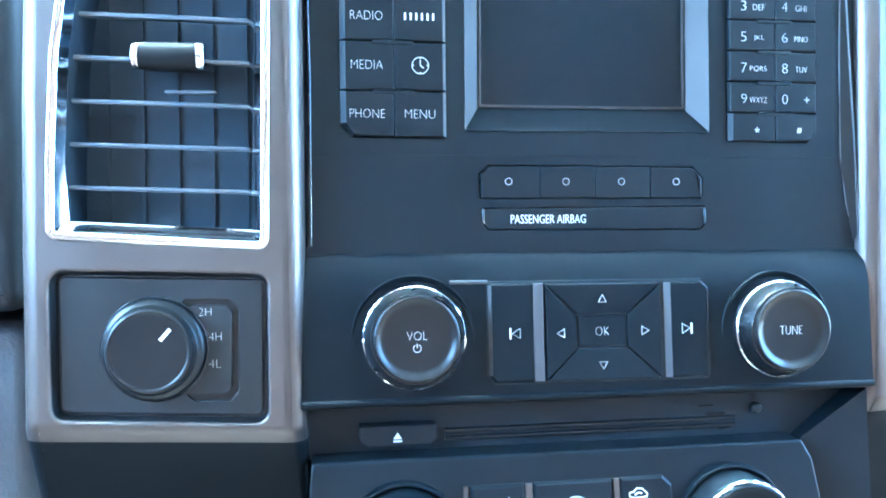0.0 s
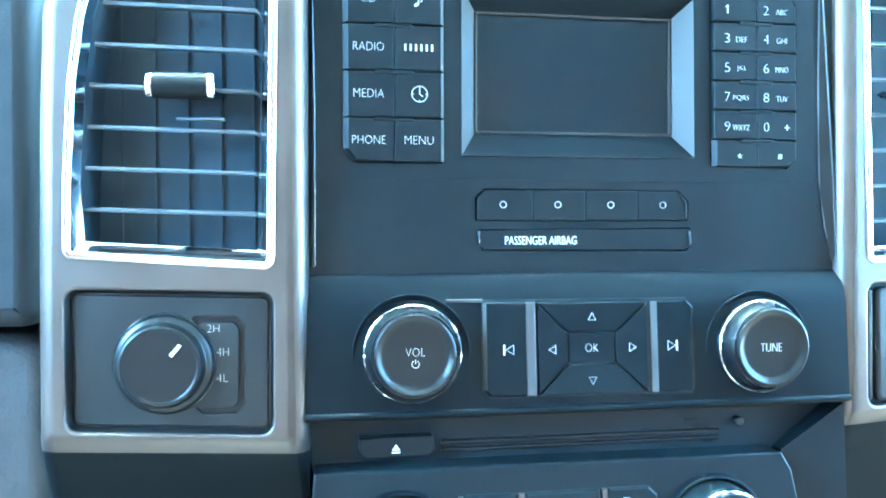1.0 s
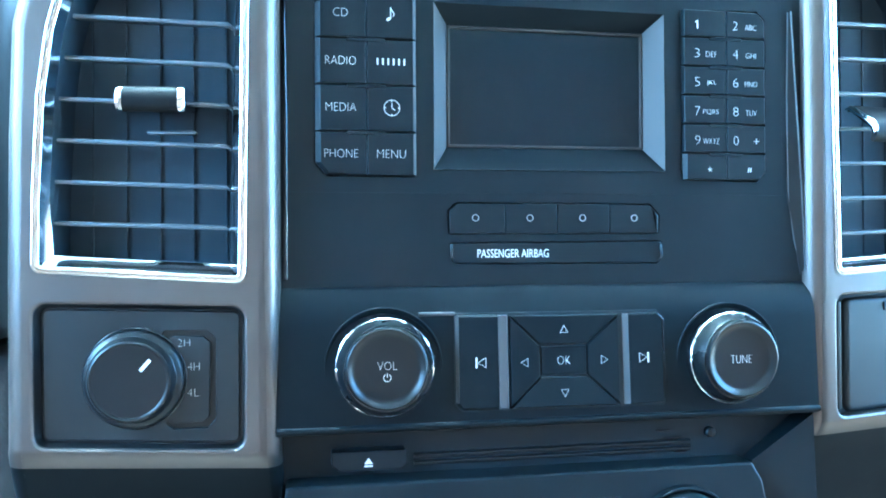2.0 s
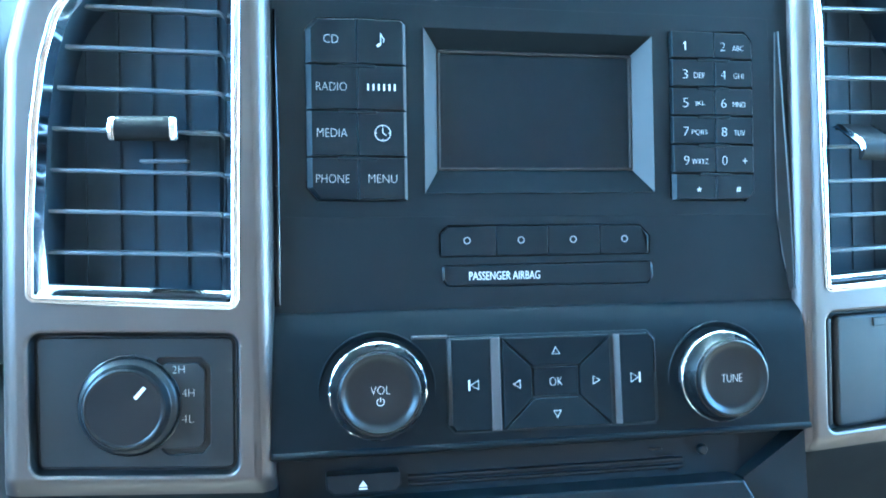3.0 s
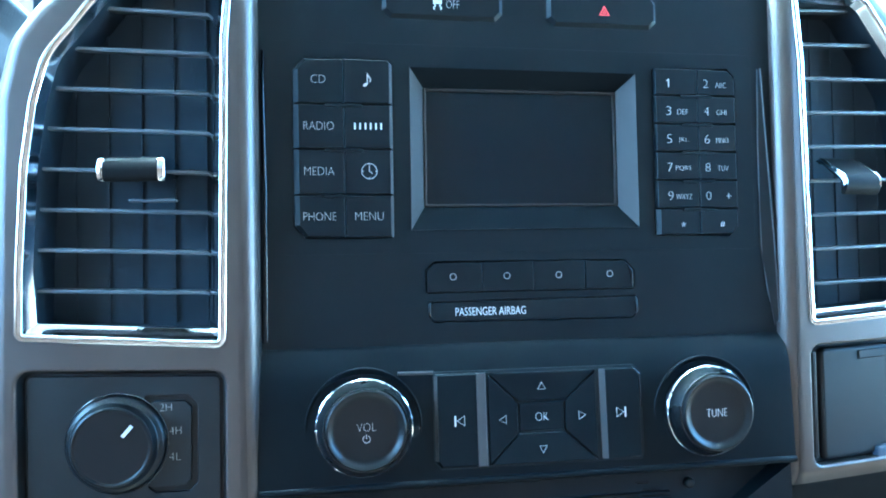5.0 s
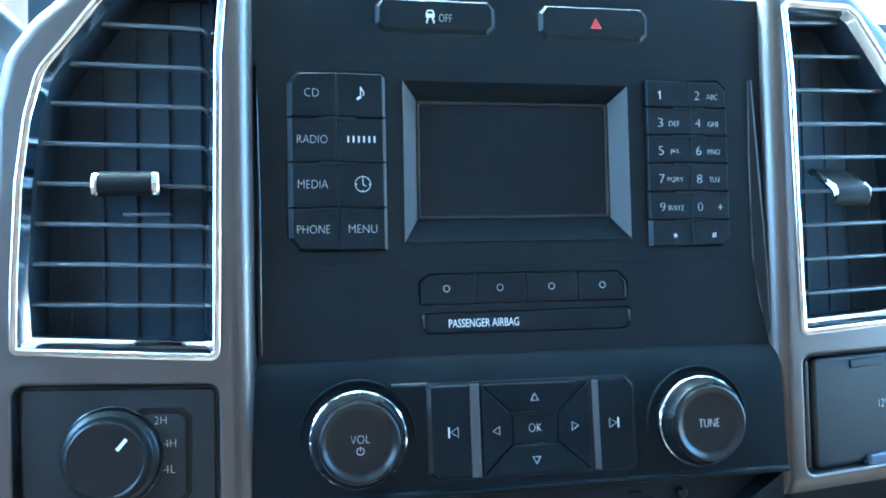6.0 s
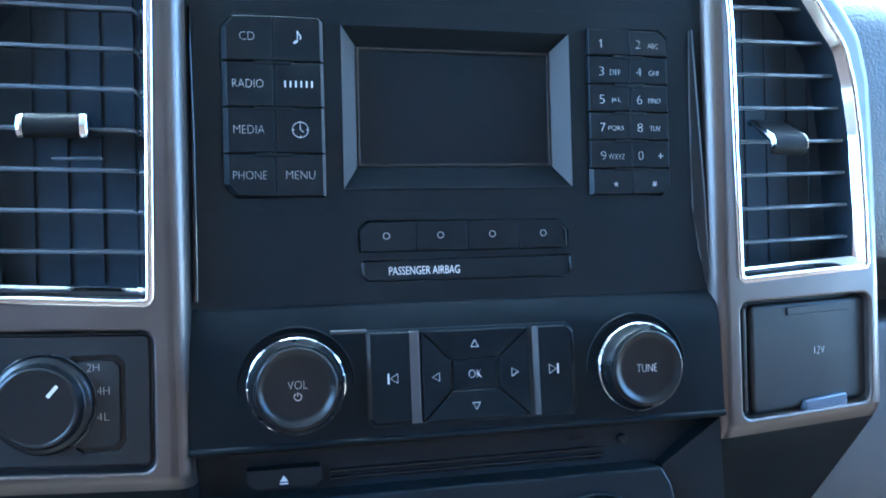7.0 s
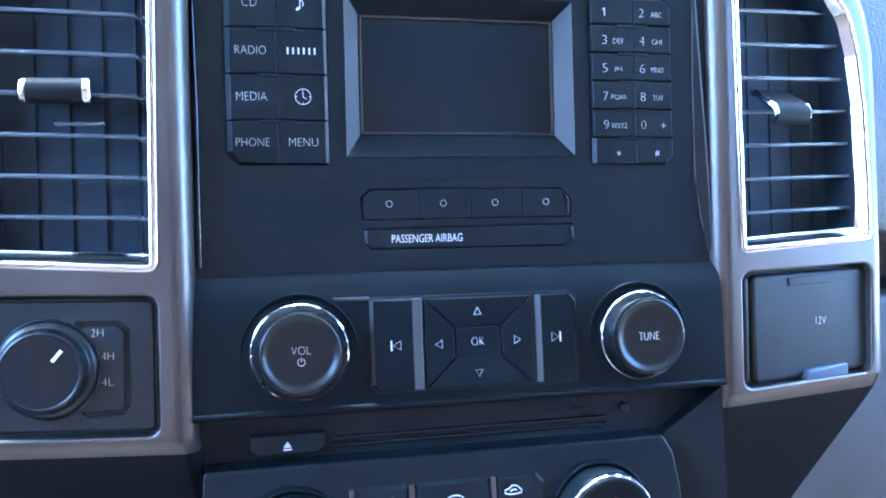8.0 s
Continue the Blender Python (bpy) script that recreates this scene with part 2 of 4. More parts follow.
def wall_with_window(name, plane, at, lo, hi, wlo, whi, mat, label, t=0.06):
    """A wall of thickness t across one axis with one window opening through it."""
    bm = bmesh.new()
    o = [(lo[0], lo[1]), (hi[0], lo[1]), (hi[0], hi[1]), (lo[0], hi[1])]
    i = fillet([(wlo[0], wlo[1]), (whi[0], wlo[1]), (whi[0], whi[1]), (wlo[0], whi[1])], 0.06)
    for k in (0, 1):
        edges = []
        for loop in (o, i):
            vs = [bm.verts.new((p[0], p[1], k * t)) for p in loop]
            edges += [bm.edges.new((vs[a], vs[(a + 1) % len(vs)])) for a in range(len(vs))]
        bmesh.ops.triangle_fill(bm, use_beauty=True, edges=edges)
    for loop in (o, i):
        for a in range(len(loop)):
            p, q = loop[a], loop[(a + 1) % len(loop)]
            bm.faces.new([bm.verts.new(c) for c in ((*p, 0), (*q, 0), (*q, t), (*p, t))])
    bmesh.ops.remove_doubles(bm, verts=bm.verts, dist=1e-5)
    for v in bm.verts:
        a, b, c = v.co
        v.co = (at + c, a, b) if plane == "x" else (a, at + c, b)
    bmesh.ops.recalc_face_normals(bm, faces=bm.faces)
    me = bpy.data.meshes.new(name)
    bm.to_mesh(me)
    bm.free()
    me.materials.append(mat)
    return tagged(new(name, me), label, "wall", kind="structure")


box_object("ground", (-400, -400, -0.9), (400, 400, -0.8), GROUND, "pale concrete ground outside the truck", "ground")
box_object("floor", (-0.86, -1.06, -0.05), (0.86, 0.95, 0.0), CARPET, "tan carpeted cabin floor", "floor")
box_object("ceiling", (-0.86, -1.06, 1.34), (0.86, 0.18, 1.40), LINER, "pale grey fabric headliner", "ceiling")
wall_with_window("wall_west", "x", -0.86, (-1.06, 0.0), (0.95, 1.34), (-0.60, 0.80), (0.10, 1.22), TRIM, "brown-grey door side with a window opening")
wall_with_window("wall_east", "x", 0.80, (-1.06, 0.0), (0.95, 1.34), (-0.45, 0.58), (0.42, 1.28), TRIM, "brown-grey door side with a window opening")
box_object("wall_south", (-0.80, -1.06, 0.0), (0.80, -1.0, 1.34), REAR, "tan cloth cabin back wall")
box_object("wall_north", (-0.80, 0.89, 0.0), (0.80, 0.95, 0.93), TRIM, "firewall below the windshield")

# ---- dashboard skin behind and beside the centre stack ----
def profile_body(bm, rows, x0, x1, n=1):
    """A body drawn along x with the closed (y, z) outline rows."""
    loops = []
    for k in range(n + 1):
        x = x0 + (x1 - x0) * k / n
        loops.append([(x, y, z) for y, z in rows])
    loft(bm, loops, cap_first=True, cap_last=True)
    return bm


def dash_outline(top, face, low):
    """Outline (y, z) of the dash pad: a face that rolls over into the top, which runs back to the windshield."""
    pts = [(700, top - 60), (300, top + 6), (face + 80, top + 4), (face + 44, top + 1)]
    pts += [(face + 44 - 44 * math.sin(radians(a)), top - 44 + 44 * math.cos(radians(a)) + 1) for a in (15, 30, 45, 60, 75, 90)]
    pts += [(face, low + 8), (face + 3, low + 2), (face + 8, low), (face + 200, low), (700, low - 150)]
    return pts


dash = thing("dashboard", "slate grey grained dashboard skin rolling over towards the windshield", "dashboard", kind="structure")
bm = bmesh.new()
profile_body(bm, dash_outline(98, 34, -84), 238, 760)
part("pad", bm, PAD, dash, "slate grey grained pad on the passenger side")
for x0, x1 in ((-236, -140), (146, 238)):
    bm = bmesh.new()
    profile_body(bm, dash_outline(62, 90, -119), x0, x1)
    part("carrier", bm, DUCT, dash, "black structure behind a vent")
bm = bmesh.new()
profile_body(bm, dash_outline(62, 40, -119), -252, -236)
part("pad", bm, PAD, dash, "slate grey grained pad between vent and cluster")
bm = bmesh.new()
slab(bm, fillet([(-620, -119), (-250, -119), (-250, 60), (-244, 74), (-252, 84), (-292, 124), (-380, 130), (-620, 128)], [4, 8, 10, 5, 0, 30, 60, 40], 6), 22, 66, 9)
part("cluster_hood", bm, HOOD, dash, "slate grey grained hood of the instrument cluster")
bm = bmesh.new()
profile_body(bm, dash_outline(58, 64, -119), -600, -252)
part("pad", bm, PAD, dash, "slate grey grained pad behind the cluster hood")
bm = bmesh.new()
profile_body(bm, dash_outline(70, 40, -119), -790, -600)
part("pad", bm, PAD, dash, "slate grey grained pad at the driver's door")
bm = bmesh.new()
profile_body(bm, dash_outline(84, 30, -60), -140, 146)
part("pad", bm, PAD, dash, "slate grey pad over the centre panel")
bm = bmesh.new()
slab(bm, fillet(rect(152, -330, 740, -122), 14), 84, 200, 10)
part("glove_box", bm, LOWER, dash, "grey plastic glove box front")
bm = bmesh.new()
slab(bm, fillet(rect(-760, -330, -252, -124), 14), 46, 200, 10)
part("knee_panel", bm, PAD, dash, "grey plastic knee panel")

# ---- centre fascia ----
fascia = thing("center_fascia", "matte charcoal plastic centre fascia of the dashboard", "fascia")
DOTS = fillet([(-50, -71), (55, -71), (55.5, -62), (50.5, -56.6), (-46, -56.2), (-50.3, -60)], 1.2)
AIRBAG = fillet([(-46.5, -85), (54, -85.6), (57, -82), (56.6, -74.6), (-49, -75.2), (-49, -82)], 1.4)
bm = bmesh.new()
sheet(bm, rect(-128.5, -97, 134.5, 84), [rect(-119, -47, 118, 43), DOTS, AIRBAG], 0, 0.6, 24, 0.5, 3.2)
part("upper_panel", bm, FASCIA, fascia)
bm = bmesh.new()
LOWER_PROFILE = [(14, -95), (0, -95.3), (-1.4, -96.8), (-3.0, -99), (-4.9, -102.5), (-6.5, -107), (-7.5, -112), (-10.0, -152), (-10.2, -156.4), (-11.2, -156.9), (-11.7, -157.8), (-11.5, -158.8), (-10.4, -159.6), (-8.2, -160.4), (14, -161.4)]
profile_body(bm, LOWER_PROFILE, -128.5, 134.5)
# Shade on the upturned slope comes from this darker copy of the plastic.
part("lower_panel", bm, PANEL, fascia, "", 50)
bm = bmesh.new()
slab(bm, rect(-128, -232, 134, 82), 16, 26, 0.5)
part("carrier", bm, DUCT, fascia, "black backing behind the fascia")
bm = bmesh.new()
wedge = [(125.6, -0.2, 41), (124.4, -0.2, -51), (131.6, -0.6, -92), (133.0, -2.2, -88), (131.8, -2.2, -50), (127.0, -1.4, 41)]
loft(bm, [wedge, [(x, y + 4, z) for x, y, z in wedge]], True, True)
part("side_facet", bm, PLATE, fascia, "narrow slanting facet beside the trim")
bm = bmesh.new()
slab(bm, fillet([(-126.4, -92), (-123.4, -92), (-123.2, -20), (-124.2, 43), (-125.6, 43), (-126.2, -20)], 0.4, 2), -2.6, 2, 1.2, 4)
part("side_facet", bm, GLOSS, fascia, "narrow glossy bead beside the trim")

# Pale strips paint in the light that catches the facet's edges.
for chain, y in (([(125.8, 41), (124.9, 0), (125.2, -50), (128.2, -74), (132.6, -91)], -0.5), ([(126.4, 41), (131.6, -50), (133.0, -90)], -2.4)):
    bm = bmesh.new()
    strip(bm, chain, 0.5, y, 0.8)
    part("facet_edge", bm, EDGE, fascia, "pale strip standing in for the facet's lit edge")

# ---- control plate with keys and display ----
plate = thing("control_plate", "graphite plastic audio control plate around the display", "control panel")
LEFT_BLOCK = [(-111.4, -38.5), (-106, -44.6), (-64.8, -44.6), (-64.6, 38), (-66.5, 40.2), (-106, 40.2), (-111.4, 34.5)]
RIGHT_BLOCK = [(67.4, -44.2), (107.5, -45.4), (112.6, -40.5), (112.8, 36), (108.5, 40.6), (67.6, 39.6)]
SCREEN_OUT = [(-56.6, -41), (58.4, -40.6), (58.2, 36.6), (-56.3, 37)]
SCREEN_IN = [(-48.9, -29.3), (50.8, -29.0), (50.8, 29.2), (-48.6, 29.2)]
bm = bmesh.new()
sheet(bm, fillet(rect(-123.2, -52, 122, 48), 1.5), [fillet(LEFT_BLOCK, 0.8, 2), fillet(RIGHT_BLOCK, 0.8, 2), SCREEN_OUT], -0.12, 0.1, 3, 0.3, 3.2)
part("body", bm, FASCIA, plate)
for block in (LEFT_BLOCK, RIGHT_BLOCK):
    bm = bmesh.new()
    slab(bm, inset(block, -2), 1.9, 4, 0.2, 1)
    part("key_bed", bm, DUCT, plate, "black bed under the keys")


def icon_note(bm, cx, cz, y):
    slab(bm, [(cx - 0.95 + 1.0 * math.cos(a) + 0.2 * math.sin(a), cz - 2.3 + 0.8 * math.sin(a) + 0.25 * math.cos(a)) for a in np.linspace(0, 2 * math.pi, 18, endpoint=False)], y - 0.2, y + 0.1, 0.05, 1)
    strip(bm, [(cx, cz - 2.2), (cx, cz + 3.1)], 0.36, y - 0.2)
    strip(bm, [(cx, cz + 2.9), (cx + 0.5, cz + 1.7), (cx + 1.4, cz + 0.7), (cx + 1.5, cz - 0.3), (cx + 1.1, cz - 1.1)], 0.4, y - 0.2)


def icon_clock(bm, cx, cz, y):
    strip(bm, arc(cx, cz, 3.6, 0, 348, 29), 0.25, y - 0.2, closed=True)
    strip(bm, [(cx, cz + 2.4), (cx, cz), (cx + 1.5, cz - 1.1)], 0.3, y - 0.2)
    for a in (0, 90, 180, 270):
        c, s = math.cos(radians(a)), math.sin(radians(a))
        strip(bm, [(cx + 2.8 * c, cz + 2.8 * s), (cx + 3.5 * c, cz + 3.5 * s)], 0.36, y - 0.2)


def icon_power(bm, cx, cz, y, r=2.0):
    strip(bm, arc(cx, cz, r, 120, 420, 22), 0.24, y - 0.2)
    strip(bm, [(cx, cz + 0.1 * r), (cx, cz + 1.25 * r)], 0.28, y - 0.2)


def icon_triangle(bm, cx, cz, y, turn, r=2.1, w=0.27):
    pts = [(cx + r * math.cos(radians(turn + a)) * (1.0 if a == 0 else 0.95), cz + r * math.sin(radians(turn + a))) for a in (0, 120, 240)]
    strip(bm, pts, w, y - 0.2, closed=True)


ROWS_L = [40.0, 18.5, -2.75, -24.2, -44.4]
WORDS = [("CD", 6.6, None), (None, 0, icon_note), ("RADIO", 13.8, None), ("", 14.8, None), ("MEDIA", 13.6, None), (None, 0, icon_clock), ("PHONE", 15.0, None), ("MENU", 13.1, None)]
YK = -2.3
for row in range(4):
    z1, z0 = ROWS_L[row] - 0.3, ROWS_L[row + 1] + 0.3
    zc = (29.9, 8.0, -13.2, -34.3)[row]
    for col in range(2):
        word, width, icon = WORDS[row * 2 + col]
        if col == 0:
            base = [(-111.1, z0), (-88.0, z0), (-88.0, z1), (-111.1, z1)]
            top = [(-108.7, z0 + 0.2), (-88.1, z0 + 0.2), (-88.1, z1 - 0.2), (-108.7, z1 - 0.2)]
            if row == 0:
                base = base[:3] + [(-106.2, z1), (-111.1, z1 - 5.4)]
                top = top[:3] + [(-105.2, z1 - 0.8), (-108.7, z1 - 5.0)]
            if row == 3:
                base = [(-111.1, z0 + 5.8), (-106.2, z0)] + base[1:]
                top = [(-108.7, z0 + 5.6), (-105.2, z0 + 0.8)] + top[1:]
        else:
            base = [(-87.7, z0), (-64.9, z0), (-64.9, z1), (-87.7, z1)]
            top = [(-87.6, z0 + 0.2), (-66.4, z0 + 0.2), (-66.4, z1 - 0.2), (-87.6, z1 - 0.2)]
            if row == 0:
                base = base[:2] + [(-64.9, z1 - 2), (-66.8, z1)] + base[3:]
                top = top[:2] + [(-66.4, z1 - 1.4), (-67.4, z1 - 0.4)] + top[3:]
        bm = bmesh.new()
        frustum(bm, base, top, -0.6, YK)
        key = part("key", bm, KEY, plate, "", 20)
        # strip over the key's bevel; the right column's highlight is painted in grey
        bm = bmesh.new()
        if col:
            lo, hi = (z0 + 0.3, z1 - (1.8 if row == 0 else 0.3))
            strip_ends = [[(-66.35, -2.36, z), (-64.85, -0.66, z), (-64.95, -0.5, z), (-66.45, -2.2, z)] for z in (lo, hi)]
        else:
            lo, hi = (z0 + (6.0 if row == 3 else 0.3), z1 - (5.6 if row == 0 else 0.3))
            strip_ends = [[(-108.75, -2.36, z), (-111.0, -0.66, z), (-110.9, -0.5, z), (-108.65, -2.2, z)] for z in (lo, hi)]
        loft(bm, strip_ends, True, True)
        part("edge_bevel", bm, BEVEL if col else PLATE, key, "bevel strip along the key, added for its highlight")
        bm = bmesh.new()
        cx = (-99.5, -76.6)[col]
        if icon:
            icon(bm, cx + (0.3 if icon is icon_clock else 0), zc, YK)
        elif word:
            lettering(bm, word, cx, zc, width, 3.7, YK)
        else:
            bars(bm, cx, zc, width, 3.0, 6, YK)
        part("legend", bm, INK, key, "white printed legend")
for row in range(1, 4):
    bm = bmesh.new()
    z = ROWS_L[row]
    slab(bm, fillet([(-97.5, z - 0.9), (-96.5, z - 1.7), (-79.5, z - 1.7), (-78.5, z - 0.9), (-79.5, z + 0.1), (-96.5, z + 0.1)], 0.4, 2), YK - 0.35, YK + 0.6, 0.35, 3)
    part("finger_ridge", bm, KEY, plate)

ROWS_R = [39.8, 26.0, 11.7, -2.6, -17.0, -31.4, -44.9]
MARKS = {
    "+": [((-1.4, -0.2), (1.4, -0.2)), ((0, -1.6), (0, 1.2))],
    "*": [((0, 0), (1.3 * math.cos(radians(90 + 72 * k)), 1.3 * math.sin(radians(90 + 72 * k)))) for k in range(5)],
    "#": [((-0.8, -1.3), (-0.3, 1.3)), ((0.3, -1.3), (0.8, 1.3)), ((-1.2, -0.5), (1.1, -0.5)), ((-1.1, 0.5), (1.2, 0.5))],
}
SMALL_WIDTH = {"ABC": 6.0, "DEF": 5.7, "GHI": 5.4, "JKL": 5.1, "MNO": 6.6, "PQRS": 8.2, "TUV": 5.8, "WXYZ": 8.7}
PAIRS = [("1", "", "2", "ABC"), ("3", "DEF", "4", "GHI"), ("5", "JKL", "6", "MNO"), ("7", "PQRS", "8", "TUV"), ("9", "WXYZ", "0", "+"), ("", "*", "", "#")]
for row in range(6):
    z1, z0 = ROWS_R[row] - 0.3, ROWS_R[row + 1] + 0.3
    zc = (z0 + z1) / 2 + (-0.8 if row < 5 else -1.4)
    for col in range(2):
        x0, x1 = ((67.7, 90.7), (91.0, 112.4))[col]
        base, top = rect(x0, z0, x1, z1), rect(x0 + ((0.5 if row < 5 else 1.6), 0.1)[col], z0 + 0.2, x1 - (0.1, 1.0)[col], z1 - 0.2)
        if col == 1 and row == 0:
            base = base[:2] + [(x1, z1 - 4), (x1 - 4, z1)] + base[3:]
            top = top[:2] + [(x1 - 1, z1 - 4.2), (x1 - 4.4, z1 - 0.6)] + top[3:]
        if col == 1 and row == 5:
            base = base[:1] + [(x1 - 4, z0), (x1, z0 + 4)] + base[2:]
            top = top[:1] + [(x1 - 4.4, z0 + 0.6), (x1 - 1, z0 + 4.2)] + top[2:]
        bm = bmesh.new()
        frustum(bm, base, top, -0.6, YK)
        key = part("key", bm, KEY, plate, "", 20)
        digit, small = PAIRS[row][2 * col : 2 * col + 2]
        bm = bmesh.new()
        x = (75.0, 95.6)[col]
        if digit:
            if digit == "1":
                strip(bm, [(x + 0.3, zc - 2.1), (x + 0.3, zc + 2.1)], 0.52, YK - 0.2)
                strip(bm, [(x + 0.3, zc + 1.9), (x - 0.2, zc + 1.3), (x - 0.9, zc + 1.1)], 0.45, YK - 0.2)
            else:
                lettering(bm, digit, x, zc, 2.6, 4.3, YK)
        if len(small) == 1:
            mark_x = {"+": 106.6, "*": 81.4, "#": 102.8}[small]
            for (xa, za), (xb, zb) in MARKS[small]:
                strip(bm, [(mark_x + xa, zc + za), (mark_x + xb, zc + zb)], 0.28, YK - 0.2)
        elif small:
            lettering(bm, small, (82.6 if len(small) == 3 else 82.2, 103.9)[col], zc - 0.5, SMALL_WIDTH[small], 2.6, YK, weight=-0.03)
        part("legend", bm, INK, key, "white printed legend")
for row in range(1, 6):
    bm = bmesh.new()
    z = ROWS_R[row]
    slab(bm, fillet([(81, z - 0.8), (82, z - 1.6), (98.5, z - 1.6), (99.5, z - 0.8), (98.5, z + 0.1), (82, z + 0.1)], 0.4, 2), YK - 0.35, YK + 0.6, 0.35, 3)
    part("finger_ridge", bm, KEY, plate)

display = thing("display_screen", "dark blank display screen behind a sloping satin surround", "screen")
# Window light and shade are painted: paler left and right walls, darker others.
for k in range(4):
    a, b = SCREEN_OUT[k], SCREEN_OUT[(k + 1) % 4]
    c, d = SCREEN_IN[(k + 1) % 4], SCREEN_IN[k]
    bm = bmesh.new()
    loft(bm, [[(*p[:1], y, p[1]) for p, y in ((a, -0.9), (b, -0.9), (c, 8.2), (d, 8.2))], [(*p[:1], y + 1.2, p[1]) for p, y in ((a, -0.9), (b, -0.9), (c, 8.2), (d, 8.2))]], True, True)
    part("bevel", bm, BEVEL if k % 2 else PANEL, display, "sloping side of the surround, window light painted in satin grey" if k % 2 else "sloping wall of the surround, shade painted in charcoal")
bm = bmesh.new()
sheet(bm, fillet(inset(SCREEN_IN, 0.05), 0.6, 2), [fillet(inset(SCREEN_IN, 1.3), 0.6, 2)], 7.6, 0.4, 3, 0.4, 2.4)
part("inner_frame", bm, BEVEL, display, "thin satin grey frame")
bm = bmesh.new()
slab(bm, rect(-48, -28.4, 50, 28.6), 9.4, 12, 0.2, 1)
part("glass", bm, SCREEN, display, "dark glass")

# ---- rows under the display ----
row_thing = thing("preset_buttons", "row of four charcoal buttons with small white rings", "button row")
XS = [-49.6, -22.7, 3.0, 29.4, 54.6]
for k in range(4):
    x0, x1 = XS[k] + 0.12, XS[k + 1] - 0.12
    pts = rect(x0, -70.8, x1, -56.7)
    if k == 0:
        pts = pts[:3] + [(-45.8, -56.8), (x0, -60.2)]
    if k == 3:
        pts = pts[:2] + [(x1, -62), (50.4, -57.2)] + pts[3:]
    bm = bmesh.new()
    slab(bm, pts, -0.7, 3, 0.45, 3)
    key = part("button", bm, KEY, row_thing)
    bm = bmesh.new()
    cx = (-37.0, -10.5, 15.7, 42.1)[k]
    strip(bm, arc(cx, -63.5, 1.5, 0, 345, 23), 0.26, -0.9, closed=True)
    part("legend", bm, INK, key, "white ring")
# Added glossy strip that draws the highlight on the last button's end.
bm = bmesh.new()
slab(bm, fillet([(53.3, -69.6), (54.4, -69.6), (54.4, -62.3), (51.6, -58.6), (50.6, -58.6), (53.3, -62.4)], 0.2, 2), -1.0, 1, 0.5, 4)
part("end_bevel", bm, GLOSS, key, "glossy strip added for the highlight at the row's end")
airbag = thing("airbag_indicator", "charcoal indicator strip reading passenger airbag", "indicator")
bm = bmesh.new()
slab(bm, inset(AIRBAG, 0.35), -0.3, 3, 0.3, 3)
body = part("lens", bm, FASCIA, airbag, "smooth black lens")
bm = bmesh.new()
lettering(bm, "PASSENGER AIRBAG", -18.7, -80.3, 34.8, 3.9, -0.3, weight=-0.004)
part("legend", bm, INK, body, "white printed legend")

for pts in (rect(-49.3, -82.4, -48.0, -75.6), [(55.4, -84.4), (56.6, -82.4), (56.4, -76.0), (55.2, -76.0)]):
    bm = bmesh.new()
    slab(bm, fillet(pts, 0.4, 2), -1.3, 1, 0.6, 4)
    part("end_bevel", bm, GLOSS, body, "glossy end of the strip")

# ---- buttons at the top of the fascia ----
def top_button(name, label, x0, x1, zlow, ztop):
    ob = thing(name, label, "button")
    base = [(x0, zlow + 4), (x0 + 4, zlow), (x1 - 4, zlow), (x1, zlow + 4), (x1, ztop - 3.4), (x1 - 3.4, ztop), (x0 + 3.4, ztop), (x0, ztop - 3.4)]
    bm = bmesh.new()
    front = [(x, z + (1.3 if z > ztop - 4 else 0.0)) for x, z in inset(base, 1.9)]
    frustum(bm, base, front, 0.2, -1.9, 0.3)
    part("cap", bm, KEY, ob, "", 20)
    bm = bmesh.new()
    slab(bm, inset(base, -0.3), -0.15, 0.6, 0.1, 1)
    part("gap", bm, DUCT, ob, "dark gap round the button")
    return ob


traction = top_button("traction_button", "charcoal traction control button marked off", -69.2, -9.6, 60.0, 76.6)
bm = bmesh.new()
lettering(bm, "OFF", -34.8, 67.6, 6.4, 3.7, -1.9)
strip(bm, [(-44.2, 69.0), (-43.6, 71.0), (-41.0, 71.0), (-40.4, 69.0)], 0.6, -2.1)
slab(bm, rect(-44.4, 67.6, -40.2, 69.4), -2.1, -1.8, 0.1, 1)
for s in (-1, 1):
    strip(bm, [(-42.3 + s * 1.5, 67.6), (-42.3 + s * 1.1, 66.6), (-42.3 + s * 1.9, 65.8), (-42.3 + s * 1.5, 64.8)], 0.6, -2.1)
part("legend", bm, INK, traction.children[0], "white skidding car mark")
hazard = top_button("hazard_button", "charcoal hazard light button with a red triangle", 12.3, 70.6, 59.0, 76.2)
bm = bmesh.new()
tri = [(39.0, 65.0), (45.4, 65.0), (42.2, 70.8)]
strip(bm, inset(tri, 0.5), 1.0, -2.1, closed=True)
strip(bm, inset(tri, 1.45), 0.7, -2.1, closed=True)
part("legend", bm, RED, hazard.children[0], "red triangle")

# ---- knobs and the seek pad on the lower panel ----
FACE = -8.7


